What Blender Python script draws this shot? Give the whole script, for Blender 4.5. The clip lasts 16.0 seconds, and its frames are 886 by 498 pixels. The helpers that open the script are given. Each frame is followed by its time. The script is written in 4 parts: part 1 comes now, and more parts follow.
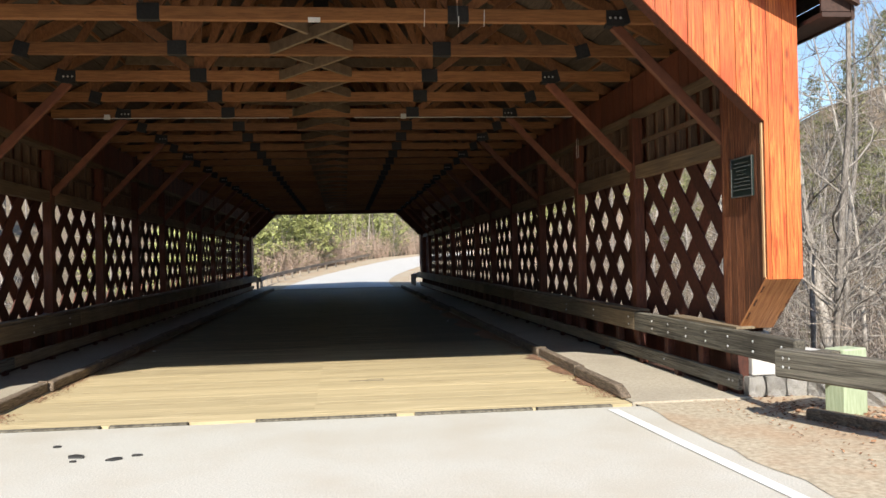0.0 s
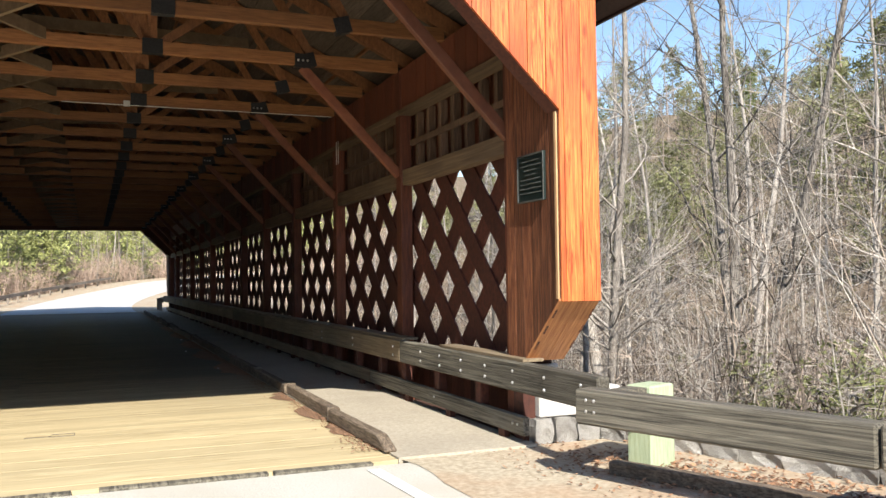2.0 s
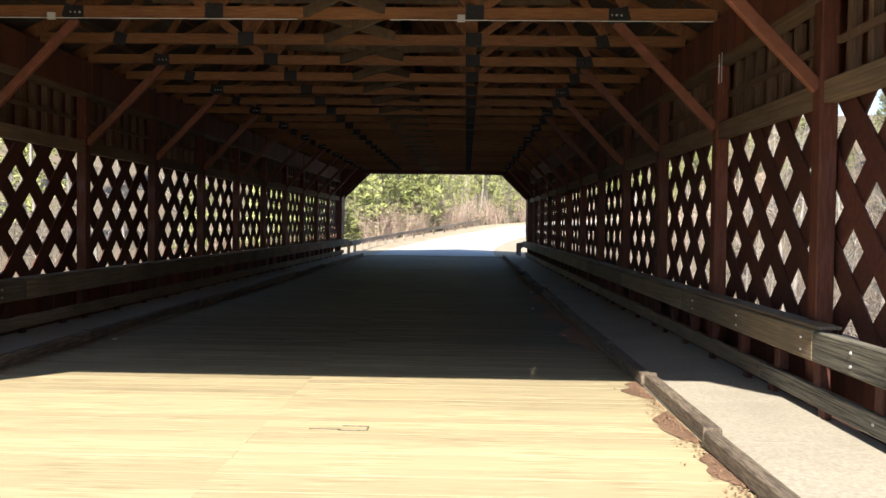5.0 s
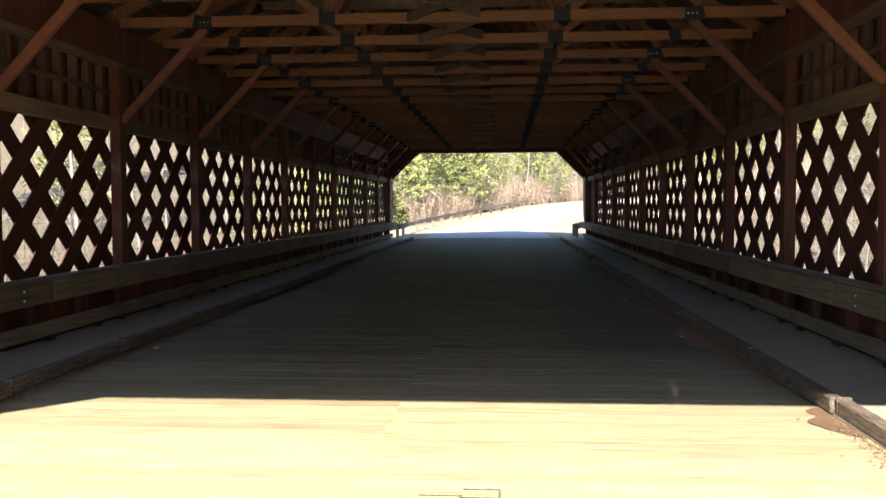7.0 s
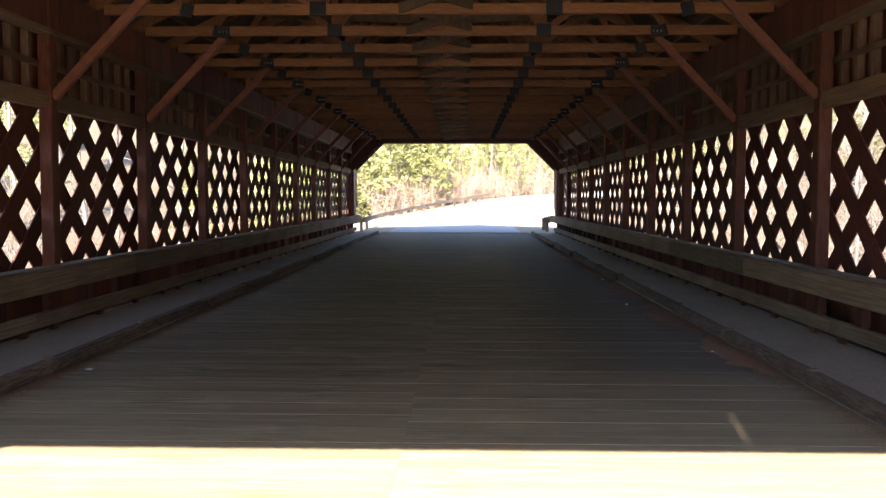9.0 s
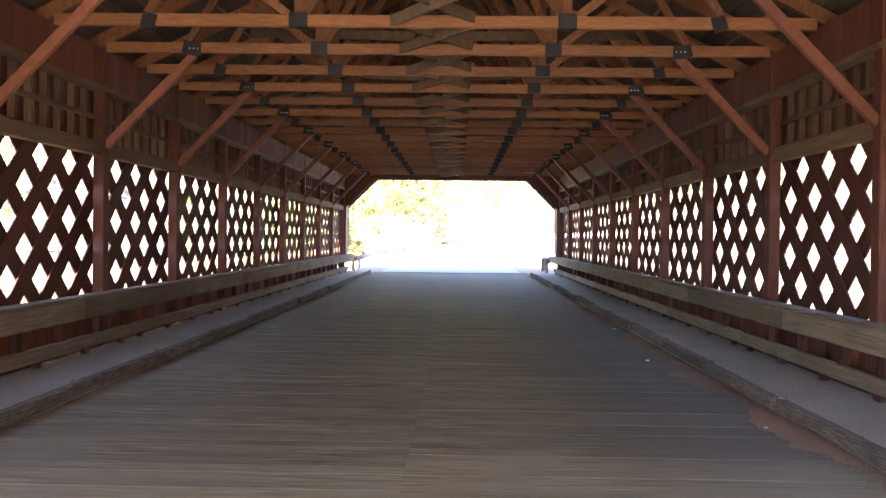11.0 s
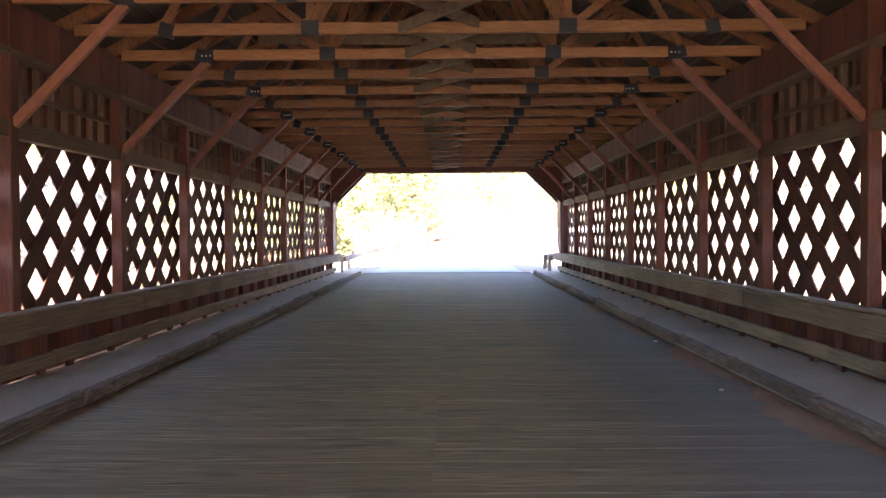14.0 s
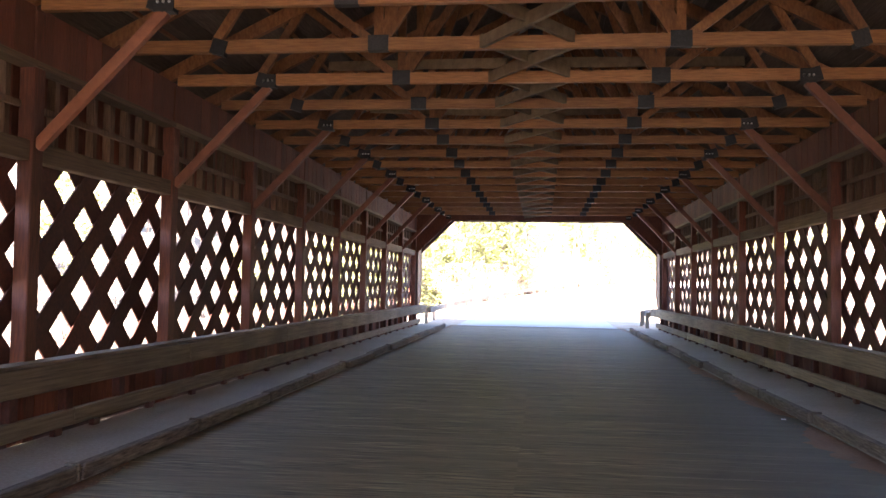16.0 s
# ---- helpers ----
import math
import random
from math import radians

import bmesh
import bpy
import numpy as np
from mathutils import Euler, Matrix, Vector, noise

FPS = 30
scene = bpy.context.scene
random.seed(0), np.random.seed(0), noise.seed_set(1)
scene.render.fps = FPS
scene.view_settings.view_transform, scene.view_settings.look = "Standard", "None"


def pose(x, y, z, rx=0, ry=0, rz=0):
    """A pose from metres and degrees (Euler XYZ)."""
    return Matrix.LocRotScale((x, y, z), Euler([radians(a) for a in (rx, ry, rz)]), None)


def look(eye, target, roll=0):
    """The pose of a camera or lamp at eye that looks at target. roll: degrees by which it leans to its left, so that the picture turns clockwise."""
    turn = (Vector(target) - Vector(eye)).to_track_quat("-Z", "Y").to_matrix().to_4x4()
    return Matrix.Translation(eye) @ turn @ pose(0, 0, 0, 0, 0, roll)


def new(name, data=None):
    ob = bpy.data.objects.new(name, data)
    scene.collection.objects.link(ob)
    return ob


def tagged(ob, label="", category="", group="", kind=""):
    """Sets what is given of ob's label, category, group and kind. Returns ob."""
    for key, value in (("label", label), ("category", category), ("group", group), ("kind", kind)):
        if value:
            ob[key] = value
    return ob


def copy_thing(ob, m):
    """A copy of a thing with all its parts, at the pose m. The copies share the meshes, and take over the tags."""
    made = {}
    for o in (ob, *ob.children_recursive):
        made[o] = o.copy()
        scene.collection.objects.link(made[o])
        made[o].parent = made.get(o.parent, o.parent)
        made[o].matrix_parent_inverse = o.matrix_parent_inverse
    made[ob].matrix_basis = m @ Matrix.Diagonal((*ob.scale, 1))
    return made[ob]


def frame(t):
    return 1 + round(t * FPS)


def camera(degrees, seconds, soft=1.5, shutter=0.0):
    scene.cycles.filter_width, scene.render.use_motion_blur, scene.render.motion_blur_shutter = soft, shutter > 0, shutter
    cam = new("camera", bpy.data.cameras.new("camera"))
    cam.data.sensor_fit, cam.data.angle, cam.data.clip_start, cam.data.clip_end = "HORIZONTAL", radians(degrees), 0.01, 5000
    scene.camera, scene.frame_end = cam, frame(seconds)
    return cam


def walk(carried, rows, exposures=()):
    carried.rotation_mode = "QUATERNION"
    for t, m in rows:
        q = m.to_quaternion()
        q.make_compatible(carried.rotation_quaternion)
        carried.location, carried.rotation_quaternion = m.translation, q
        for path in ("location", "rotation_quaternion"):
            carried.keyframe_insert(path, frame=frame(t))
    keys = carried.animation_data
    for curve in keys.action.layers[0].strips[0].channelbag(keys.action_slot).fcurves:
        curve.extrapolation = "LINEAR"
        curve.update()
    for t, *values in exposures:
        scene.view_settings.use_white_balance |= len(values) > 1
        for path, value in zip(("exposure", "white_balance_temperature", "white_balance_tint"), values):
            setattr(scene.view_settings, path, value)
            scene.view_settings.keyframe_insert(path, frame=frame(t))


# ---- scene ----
cam = camera(54.0, 16.0)
PATH = [
    (0, (0.369, -8.892, 1.699), (0.596, -6.905, 1.717), -1.27),
    (0.5, (0.561, -8.237, 1.643), (0.917, -6.270, 1.692), -0.69),
    (1, (0.682, -7.696, 1.604), (1.209, -5.769, 1.677), -0.40),
    (1.5, (0.854, -7.223, 1.592), (1.552, -5.351, 1.678), -1.77),
    (2, (1.041, -6.726, 1.598), (1.792, -4.873, 1.665), -0.77),
    (2.5, (1.189, -6.231, 1.618), (1.987, -4.397, 1.654), -1.53),
    (3, (1.373, -5.763, 1.613), (2.129, -3.911, 1.624), -1.38),
    (3.5, (1.471, -5.312, 1.621), (2.091, -3.411, 1.588), -0.06),
    (4, (1.593, -4.892, 1.655), (2.048, -2.945, 1.600), -1.22),
    (4.5, (1.692, -4.329, 1.689), (1.824, -2.334, 1.632), 0.46),
    (5, (1.668, -3.792, 1.695), (1.616, -1.794, 1.638), 0.71),
    (7.5, (0.757, -1.329, 1.723), (0.611, 0.662, 1.598), -0.32),
    (8, (0.662, -0.902, 1.730), (0.527, 1.088, 1.586), -0.84),
    (8.5, (0.517, -0.431, 1.775), (0.407, 1.560, 1.628), 0.49),
    (9, (0.420, -0.083, 1.715), (0.373, 1.913, 1.597), 0.09),
    (9.5, (0.458, 0.241, 1.702), (0.410, 2.241, 1.671), 0.62),
    (12, (0.255, 2.659, 1.740), (0.232, 4.659, 1.711), 0.29),
    (12.5, (0.193, 3.118, 1.747), (0.180, 5.117, 1.709), -0.03),
    (13, (0.185, 3.587, 1.729), (0.185, 5.587, 1.692), 0.05),
    (13.5, (0.156, 4.049, 1.717), (0.141, 6.049, 1.677), 0.11),
    (14, (0.132, 4.516, 1.714), (0.116, 6.516, 1.678), -0.36),
    (14.5, (0.149, 5.005, 1.716), (0.097, 7.004, 1.735), -0.19),
    (15, (0.132, 5.457, 1.716), (0.047, 7.455, 1.739), 1.19),
    (15.5, (0.194, 5.903, 1.677), (-0.002, 7.892, 1.737), -1.84),
    (16, (0.207, 6.335, 1.672), (-0.020, 8.320, 1.755), 0.96),
]
EXPOSURES = [(0, 0.75, 6500, 10), (2.5, 1.08, 6500, 10), (5, 1.27, 6500, 10), (7.5, 1.75, 6500, 10), (8.5, 2.0, 6500, 13), (9.0, 2.3, 6800, 20), (9.6, 3.2, 6800, 24), (11.8, 3.93, 6750, 26), (14, 3.93, 6750, 26), (16, 3.84, 6700, 26)]
walk(cam, [(t, look(eye, target, roll)) for t, eye, target, roll in PATH], EXPOSURES)
SUN, SKY = 5.0, 0.11


# ---- world, sun ----
SUN_WAY = Vector((0.14, 1.0, -0.77)).normalized()
world = bpy.data.worlds.new("sky")
scene.world = world
world.use_nodes = True
wn = world.node_tree.nodes
sky = wn.new("ShaderNodeTexSky")
sky.sky_type = "NISHITA"
sky.sun_disc = False
sky.sun_elevation = math.asin(-SUN_WAY.z)
sky.dust_density, sky.ozone_density = 0.25, 2.2
sky.sun_rotation = math.atan2(-SUN_WAY.x, -SUN_WAY.y)
world.node_tree.links.new(sky.outputs[0], wn["Background"].inputs[0])
wn["Background"].inputs[1].default_value = SKY
sun = new("sun", bpy.data.lights.new("sun", "SUN"))
sun.data.energy, sun.data.angle, sun.data.color = SUN, radians(0.5), (1.0, 0.94, 0.84)
sun.rotation_mode = "QUATERNION"
sun.rotation_quaternion = SUN_WAY.to_track_quat("-Z", "Y")


# ---- materials ----
def material(name, c1, c2, scale=(4, 4, 4), rough=0.75, bump=0.25, stain=0.5, dark=None, metal=0.0, fine=6.0, island=False, spread=0.25, bdist=0.01, world_space=False, knots=False, dull_side=None, edge=(0.33, 0.67), bigscale=(1, 1, 1), warp=0.0, patchy=False, sunlit_bleach=None, spec=0.5):
    """Two-scale noise between c1 and c2, a large dark stain, per-piece brightness, and a bump."""
    m = bpy.data.materials.new(name)
    m.use_nodes = True
    nt = m.node_tree
    n, l = nt.nodes, nt.links
    b = n["Principled BSDF"]
    b.inputs["Roughness"].default_value = rough
    b.inputs["Metallic"].default_value = metal
    b.inputs["Specular IOR Level"].default_value = spec
    tc = n.new("ShaderNodeTexCoord")
    if island:
        rnd = n.new("ShaderNodeNewGeometry").outputs["Random Per Island"]
    else:
        rnd = n.new("ShaderNodeObjectInfo").outputs["Random"]
    off = n.new("ShaderNodeVectorMath")
    off.operation = "MULTIPLY_ADD"
    l.new(rnd, off.inputs[0])
    off.inputs[1].default_value = (37.0, 23.0, 51.0)
    if world_space:
        l.new(n.new("ShaderNodeNewGeometry").outputs["Position"], off.inputs[2])
        off.inputs[1].default_value = (0, 0, 0)
    else:
        l.new(tc.outputs["Object"], off.inputs[2])
    mp = n.new("ShaderNodeMapping")
    mp.inputs["Scale"].default_value = scale
    l.new(off.outputs[0], mp.inputs["Vector"])
    grain = n.new("ShaderNodeTexNoise")
    grain.inputs["Scale"].default_value = fine
    grain.inputs["Detail"].default_value = 6
    grain.inputs["Roughness"].default_value = 0.65
    grain.inputs["Distortion"].default_value = warp
    l.new(mp.outputs[0], grain.inputs["Vector"])
    big = n.new("ShaderNodeTexNoise")
    big.inputs["Scale"].default_value = 0.9
    big.inputs["Detail"].default_value = 3
    bmap = n.new("ShaderNodeMapping")
    bmap.inputs["Scale"].default_value = bigscale
    l.new(off.outputs[0], bmap.inputs["Vector"])
    l.new(bmap.outputs[0], big.inputs["Vector"])
    ramp = n.new("ShaderNodeValToRGB")
    ramp.color_ramp.elements[0].position, ramp.color_ramp.elements[1].position = edge
    ramp.color_ramp.elements[0].color, ramp.color_ramp.elements[1].color = (*c1, 1), (*c2, 1)
    if patchy:
        # streaks come strong in some patches and fade in others
        pn = n.new("ShaderNodeTexNoise")
        pn.inputs["Scale"].default_value, pn.inputs["Detail"].default_value = 1.6, 3
        l.new(n.new("ShaderNodeNewGeometry").outputs["Position"], pn.inputs["Vector"])
        pr = n.new("ShaderNodeMapRange")
        pr.inputs["From Min"].default_value, pr.inputs["From Max"].default_value = 0.40, 0.66
        pr.inputs["To Min"].default_value, pr.inputs["To Max"].default_value = 0.22, 1.5
        l.new(pn.outputs["Fac"], pr.inputs["Value"])
        ps = n.new("ShaderNodeMath")
        ps.operation = "SUBTRACT"
        l.new(grain.outputs["Fac"], ps.inputs[0])
        ps.inputs[1].default_value = 0.5
        pm = n.new("ShaderNodeMath")
        pm.operation = "MULTIPLY_ADD"
        l.new(ps.outputs[0], pm.inputs[0])
        l.new(pr.outputs[0], pm.inputs[1])
        pm.inputs[2].default_value = 0.5
        l.new(pm.outputs[0], ramp.inputs[0])
    else:
        l.new(grain.outputs["Fac"], ramp.inputs[0])
    sr = n.new("ShaderNodeMapRange")
    sr.inputs["From Min"].default_value, sr.inputs["From Max"].default_value = 0.42, 0.72
    sr.inputs["To Max"].default_value = stain
    l.new(big.outputs["Fac"], sr.inputs["Value"])
    mix = n.new("ShaderNodeMix")
    mix.data_type = "RGBA"
    l.new(sr.outputs[0], mix.inputs["Factor"])
    l.new(ramp.outputs[0], mix.inputs["A"])
    mix.inputs["B"].default_value = (*(dark or tuple(v * 0.5 for v in c1)), 1)
    colour = mix.outputs["Result"]
    if knots:
        km = n.new("ShaderNodeMapping")
        km.inputs["Scale"].default_value = (5.0, 5.0, 1.7)
        l.new(off.outputs[0], km.inputs["Vector"])
        vo = n.new("ShaderNodeTexVoronoi")
        vo.inputs["Scale"].default_value = 1.0
        l.new(km.outputs[0], vo.inputs["Vector"])
        kr = n.new("ShaderNodeMapRange")
        kr.inputs["From Min"].default_value, kr.inputs["From Max"].default_value = 0.05, 0.16
        kr.inputs["To Min"].default_value, kr.inputs["To Max"].default_value = 0.85, 0.0
        l.new(vo.outputs["Distance"], kr.inputs["Value"])
        kx = n.new("ShaderNodeMix")
        kx.data_type = "RGBA"
        l.new(kr.outputs[0], kx.inputs["Factor"])
        l.new(colour, kx.inputs["A"])
        kx.inputs["B"].default_value = (0.16, 0.028, 0.010, 1)
        colour = kx.outputs["Result"]
    if dull_side:
        # greyer wear to the right, darkened as outside the far opening's reflection; ragged border
        sep = n.new("ShaderNodeSeparateXYZ")
        l.new(n.new("ShaderNodeNewGeometry").outputs["Position"], sep.inputs[0])
        ad = n.new("ShaderNodeMath")
        ad.operation = "MULTIPLY_ADD"
        l.new(big.outputs["Fac"], ad.inputs[0])
        ad.inputs[1].default_value = 0.7
        l.new(sep.outputs["X"], ad.inputs[2])
        lr = n.new("ShaderNodeMapRange")
        lr.inputs["From Min"].default_value, lr.inputs["From Max"].default_value = 1.35, 2.6
        lr.inputs["To Max"].default_value = 0.8
        l.new(ad.outputs[0], lr.inputs["Value"])
        lx = n.new("ShaderNodeMix")
        lx.data_type = "RGBA"
        l.new(lr.outputs[0], lx.inputs["Factor"])
        l.new(colour, lx.inputs["A"])
        lx.inputs["B"].default_value = (*dull_side, 1)
        colour = lx.outputs["Result"]
    if sunlit_bleach:
        # tan bleached first metres of the deck, entrance sunlight painted in, with a ragged border
        b1, b2, y0, y1 = sunlit_bleach
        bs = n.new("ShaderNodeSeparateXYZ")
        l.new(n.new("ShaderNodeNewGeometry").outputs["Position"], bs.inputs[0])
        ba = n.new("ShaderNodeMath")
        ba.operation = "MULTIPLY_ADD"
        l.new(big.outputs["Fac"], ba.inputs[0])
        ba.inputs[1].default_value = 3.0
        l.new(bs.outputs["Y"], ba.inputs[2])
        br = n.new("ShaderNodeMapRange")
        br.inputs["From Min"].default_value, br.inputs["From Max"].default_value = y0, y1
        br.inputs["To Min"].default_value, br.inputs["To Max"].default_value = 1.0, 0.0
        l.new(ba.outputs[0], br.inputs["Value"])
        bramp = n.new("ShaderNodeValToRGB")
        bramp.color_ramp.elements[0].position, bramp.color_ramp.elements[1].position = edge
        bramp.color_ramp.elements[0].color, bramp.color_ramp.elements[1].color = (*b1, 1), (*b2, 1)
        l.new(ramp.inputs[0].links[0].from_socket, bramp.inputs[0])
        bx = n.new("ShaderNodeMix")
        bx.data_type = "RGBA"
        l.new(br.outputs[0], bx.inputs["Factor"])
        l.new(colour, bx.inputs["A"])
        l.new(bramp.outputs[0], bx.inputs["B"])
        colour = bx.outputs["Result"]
    hsv = n.new("ShaderNodeHueSaturation")
    vr = n.new("ShaderNodeMapRange")
    vr.inputs["To Min"].default_value, vr.inputs["To Max"].default_value = 1 - spread, 1 + spread
    l.new(rnd, vr.inputs["Value"])
    l.new(vr.outputs[0], hsv.inputs["Value"])
    l.new(colour, hsv.inputs["Color"])
    l.new(hsv.outputs[0], b.inputs["Base Color"])
    bp = n.new("ShaderNodeBump")
    bp.inputs["Strength"].default_value, bp.inputs["Distance"].default_value = bump, bdist
    l.new(grain.outputs["Fac"], bp.inputs["Height"])
    l.new(bp.outputs[0], b.inputs["Normal"])
    return m


M_STAIN = material("red_stained_wood", (0.085, 0.024, 0.012), (0.20, 0.060, 0.028), (9, 9, 0.8), 0.7, 0.3)
M_STAINY = material("red_stained_beam", (0.12, 0.04, 0.02), (0.24, 0.085, 0.04), (9, 0.8, 9), 0.7, 0.3)
M_LATTICE = material("dark_lattice_wood", (0.055, 0.016, 0.010), (0.12, 0.035, 0.02), (6, 3, 3), 0.75, 0.3)
M_FRONT = material("orange_stained_pine", (0.27, 0.040, 0.010), (0.70, 0.215, 0.052), (7, 7, 0.26), 0.5, 0.5, 0.75, (0.34, 0.048, 0.013), fine=4.0, spread=0.22, knots=True, edge=(0.38, 0.64), warp=2.6, bigscale=(1.6, 1.6, 0.7))
M_LIT_EDGE = material("lit_board_edge", (0.45, 0.25, 0.12), (0.66, 0.42, 0.22), (9, 9, 0.6), 0.6, 0.2)
# weathered jamb boards, darkened to hold some of the portal's shadow
M_JAMB = material("shaded_weathered_pine", (0.075, 0.021, 0.010), (0.38, 0.145, 0.062), (12, 12, 0.5), 0.6, 0.4, 0.6, (0.08, 0.024, 0.012), fine=5, spread=0.3, edge=(0.42, 0.66), warp=0.8)
M_TRUSS = material("pine_truss_wood", (0.185, 0.074, 0.025), (0.345, 0.152, 0.052), (0.7, 9, 9), 0.65, 0.25, 0.35, spread=0.2)
M_WEB = material("pine_web_wood", (0.15, 0.058, 0.022), (0.29, 0.126, 0.047), (5, 5, 2), 0.65, 0.25, 0.35, spread=0.2)
M_GREY = material("weathered_timber", (0.14, 0.10, 0.06), (0.31, 0.24, 0.15), (11, 0.3, 11), 0.8, 0.5, 0.5, (0.085, 0.062, 0.038), fine=4)
M_GREYZ = material("weathered_stud", (0.095, 0.056, 0.034), (0.20, 0.125, 0.08), (10, 10, 0.7), 0.8, 0.4, 0.4)
M_HEADER = material("brown_weathered_header", (0.115, 0.074, 0.043), (0.245, 0.168, 0.098), (11, 0.3, 11), 0.8, 0.5, 0.5, (0.07, 0.046, 0.028), fine=4)
M_RAIL = material("old_rail_timber", (0.045, 0.040, 0.030), (0.26, 0.235, 0.18), (15, 0.35, 15), 0.9, 0.9, 0.6, (0.05, 0.043, 0.032), fine=3, edge=(0.38, 0.64), warp=0.6)
M_SIDING = material("siding_inside", (0.12, 0.035, 0.018), (0.22, 0.07, 0.035), (8, 8, 0.8), 0.75, 0.3, island=True, spread=0.35)
M_ROOF = material("roof_boards", (0.055, 0.041, 0.031), (0.125, 0.097, 0.075), (8, 0.6, 8), 0.8, 0.3, island=True)
M_EAVE = material("dark_eave_wood", (0.045, 0.022, 0.016), (0.10, 0.05, 0.035), (6, 6, 6), 0.75, 0.3)
# the deck's entrance colours carry part of the sunlight; inside it is darker
M_DECK = material("worn_deck_plank", (0.082, 0.066, 0.042), (0.45, 0.355, 0.20), (0.8, 13, 13), 0.70, 0.4, 0.55, (0.088, 0.072, 0.047), spread=0.11, fine=2.6, spec=0.25, edge=(0.37, 0.72), dull_side=(0.125, 0.108, 0.080), bigscale=(0.5, 2.0, 1), patchy=True, sunlit_bleach=((0.385, 0.31, 0.178), (0.635, 0.53, 0.33), 5.5, 10.5))
M_WALK = material("walkway_board", (0.33, 0.29, 0.225), (0.47, 0.42, 0.335), (3, 3, 3), 0.9, 0.25, 0.4, (0.25, 0.215, 0.165), spread=0.08, fine=9)
M_CURB = material("curb_timber", (0.07, 0.050, 0.034), (0.27, 0.21, 0.15), (10, 0.8, 10), 0.85, 0.6, 0.6, (0.06, 0.042, 0.03), edge=(0.38, 0.68))
M_ASPHALT = material("bleached_asphalt", (0.37, 0.36, 0.32), (0.63, 0.61, 0.55), (30, 30, 30), 0.9, 0.5, 0.6, (0.43, 0.385, 0.31), fine=2.2, spread=0.0)
M_FARROAD = material("pale_road", (0.42, 0.41, 0.39), (0.60, 0.585, 0.56), (6, 6, 6), 0.9, 0.2, 0.25, (0.4, 0.39, 0.36), spread=0.0)
M_SHOULDER = material("sandy_shoulder", (0.30, 0.25, 0.175), (0.52, 0.45, 0.34), (5, 5, 5), 0.95, 0.35, 0.75, (0.37, 0.215, 0.115), fine=4, spread=0.0, bdist=0.012)
M_PAINT = material("white_road_paint", (0.72, 0.72, 0.70), (0.85, 0.85, 0.83), (25, 25, 25), 0.7, 0.3, 0.5, (0.5, 0.49, 0.46), spread=0.0)
M_TAR = material("tar_patch", (0.02, 0.02, 0.02), (0.05, 0.048, 0.045), (20, 20, 20), 0.7, 0.4)
M_GROUND = material("leaf_litter", (0.12, 0.088, 0.06), (0.27, 0.20, 0.14), (2.2, 2.2, 2.2), 0.95, 0.8, 0.6, (0.10, 0.10, 0.04), fine=7, spread=0.0, bdist=0.08)
M_NEEDLE = material("fallen_needles", (0.18, 0.09, 0.05), (0.37, 0.225, 0.135), (14, 14, 14), 0.95, 0.8, 0.4, spread=0.2, bdist=0.03)
M_LEAF = material("dry_leaves", (0.17, 0.075, 0.038), (0.42, 0.25, 0.14), (3, 3, 3), 0.85, 0.3, 0.3, island=True, spread=0.5)
M_STONE = material("grey_granite", (0.27, 0.255, 0.235), (0.66, 0.635, 0.585), (9, 9, 9), 0.85, 0.9, 0.6, (0.13, 0.12, 0.11), bdist=0.03)
M_MORTAR = material("dark_mortar", (0.09, 0.085, 0.08), (0.17, 0.16, 0.15), (9, 9, 9), 0.95, 0.5)
M_CAP = material("pale_concrete", (0.60, 0.58, 0.55), (0.78, 0.76, 0.72), (5, 5, 5), 0.9, 0.4, 0.3)
M_GREEN = material("treated_post", (0.36, 0.43, 0.27), (0.52, 0.60, 0.40), (7, 7, 0.9), 0.8, 0.4, 0.4)
M_STEEL = material("black_steel_plate", (0.012, 0.012, 0.013), (0.03, 0.029, 0.029), (6, 6, 6), 0.65, 0.1, metal=0.1)
M_BOLT = material("galvanised_bolt", (0.5, 0.5, 0.5), (0.7, 0.7, 0.7), (9, 9, 9), 0.35, 0.1, metal=0.9)
M_PIPE = material("white_conduit", (0.72, 0.71, 0.68), (0.85, 0.84, 0.80), (5, 5, 5), 0.4, 0.05, 0.2)
M_PLAQUE = material("dark_green_plaque", (0.010, 0.018, 0.016), (0.02, 0.032, 0.028), (5, 5, 5), 0.3, 0.05)
M_LETTER = material("raised_pale_metal", (0.14, 0.15, 0.14), (0.24, 0.25, 0.23), (8, 8, 8), 0.4, 0.05, metal=0.5)
M_BARK = material("grey_bark", (0.12, 0.10, 0.085), (0.50, 0.455, 0.40), (8, 8, 1.6), 0.95, 0.8, 0.5, (0.07, 0.058, 0.05), spread=0.4, bdist=0.02)
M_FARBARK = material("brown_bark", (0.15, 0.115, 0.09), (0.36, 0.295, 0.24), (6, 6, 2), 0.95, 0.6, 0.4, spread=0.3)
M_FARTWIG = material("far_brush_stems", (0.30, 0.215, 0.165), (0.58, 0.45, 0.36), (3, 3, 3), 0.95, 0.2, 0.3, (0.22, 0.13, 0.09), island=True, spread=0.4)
M_PALEBARK = material("pale_bark", (0.19, 0.165, 0.14), (0.58, 0.53, 0.47), (7, 7, 2.5), 0.9, 0.8, 0.7, (0.11, 0.09, 0.075), spread=0.25, bdist=0.02)
M_TWIG = material("brush_stems", (0.032, 0.024, 0.019), (0.35, 0.285, 0.23), (1.5, 1.5, 1.5), 0.95, 0.2, 0.25, (0.10, 0.058, 0.042), island=True, spread=0.7, fine=3, edge=(0.44, 0.58))
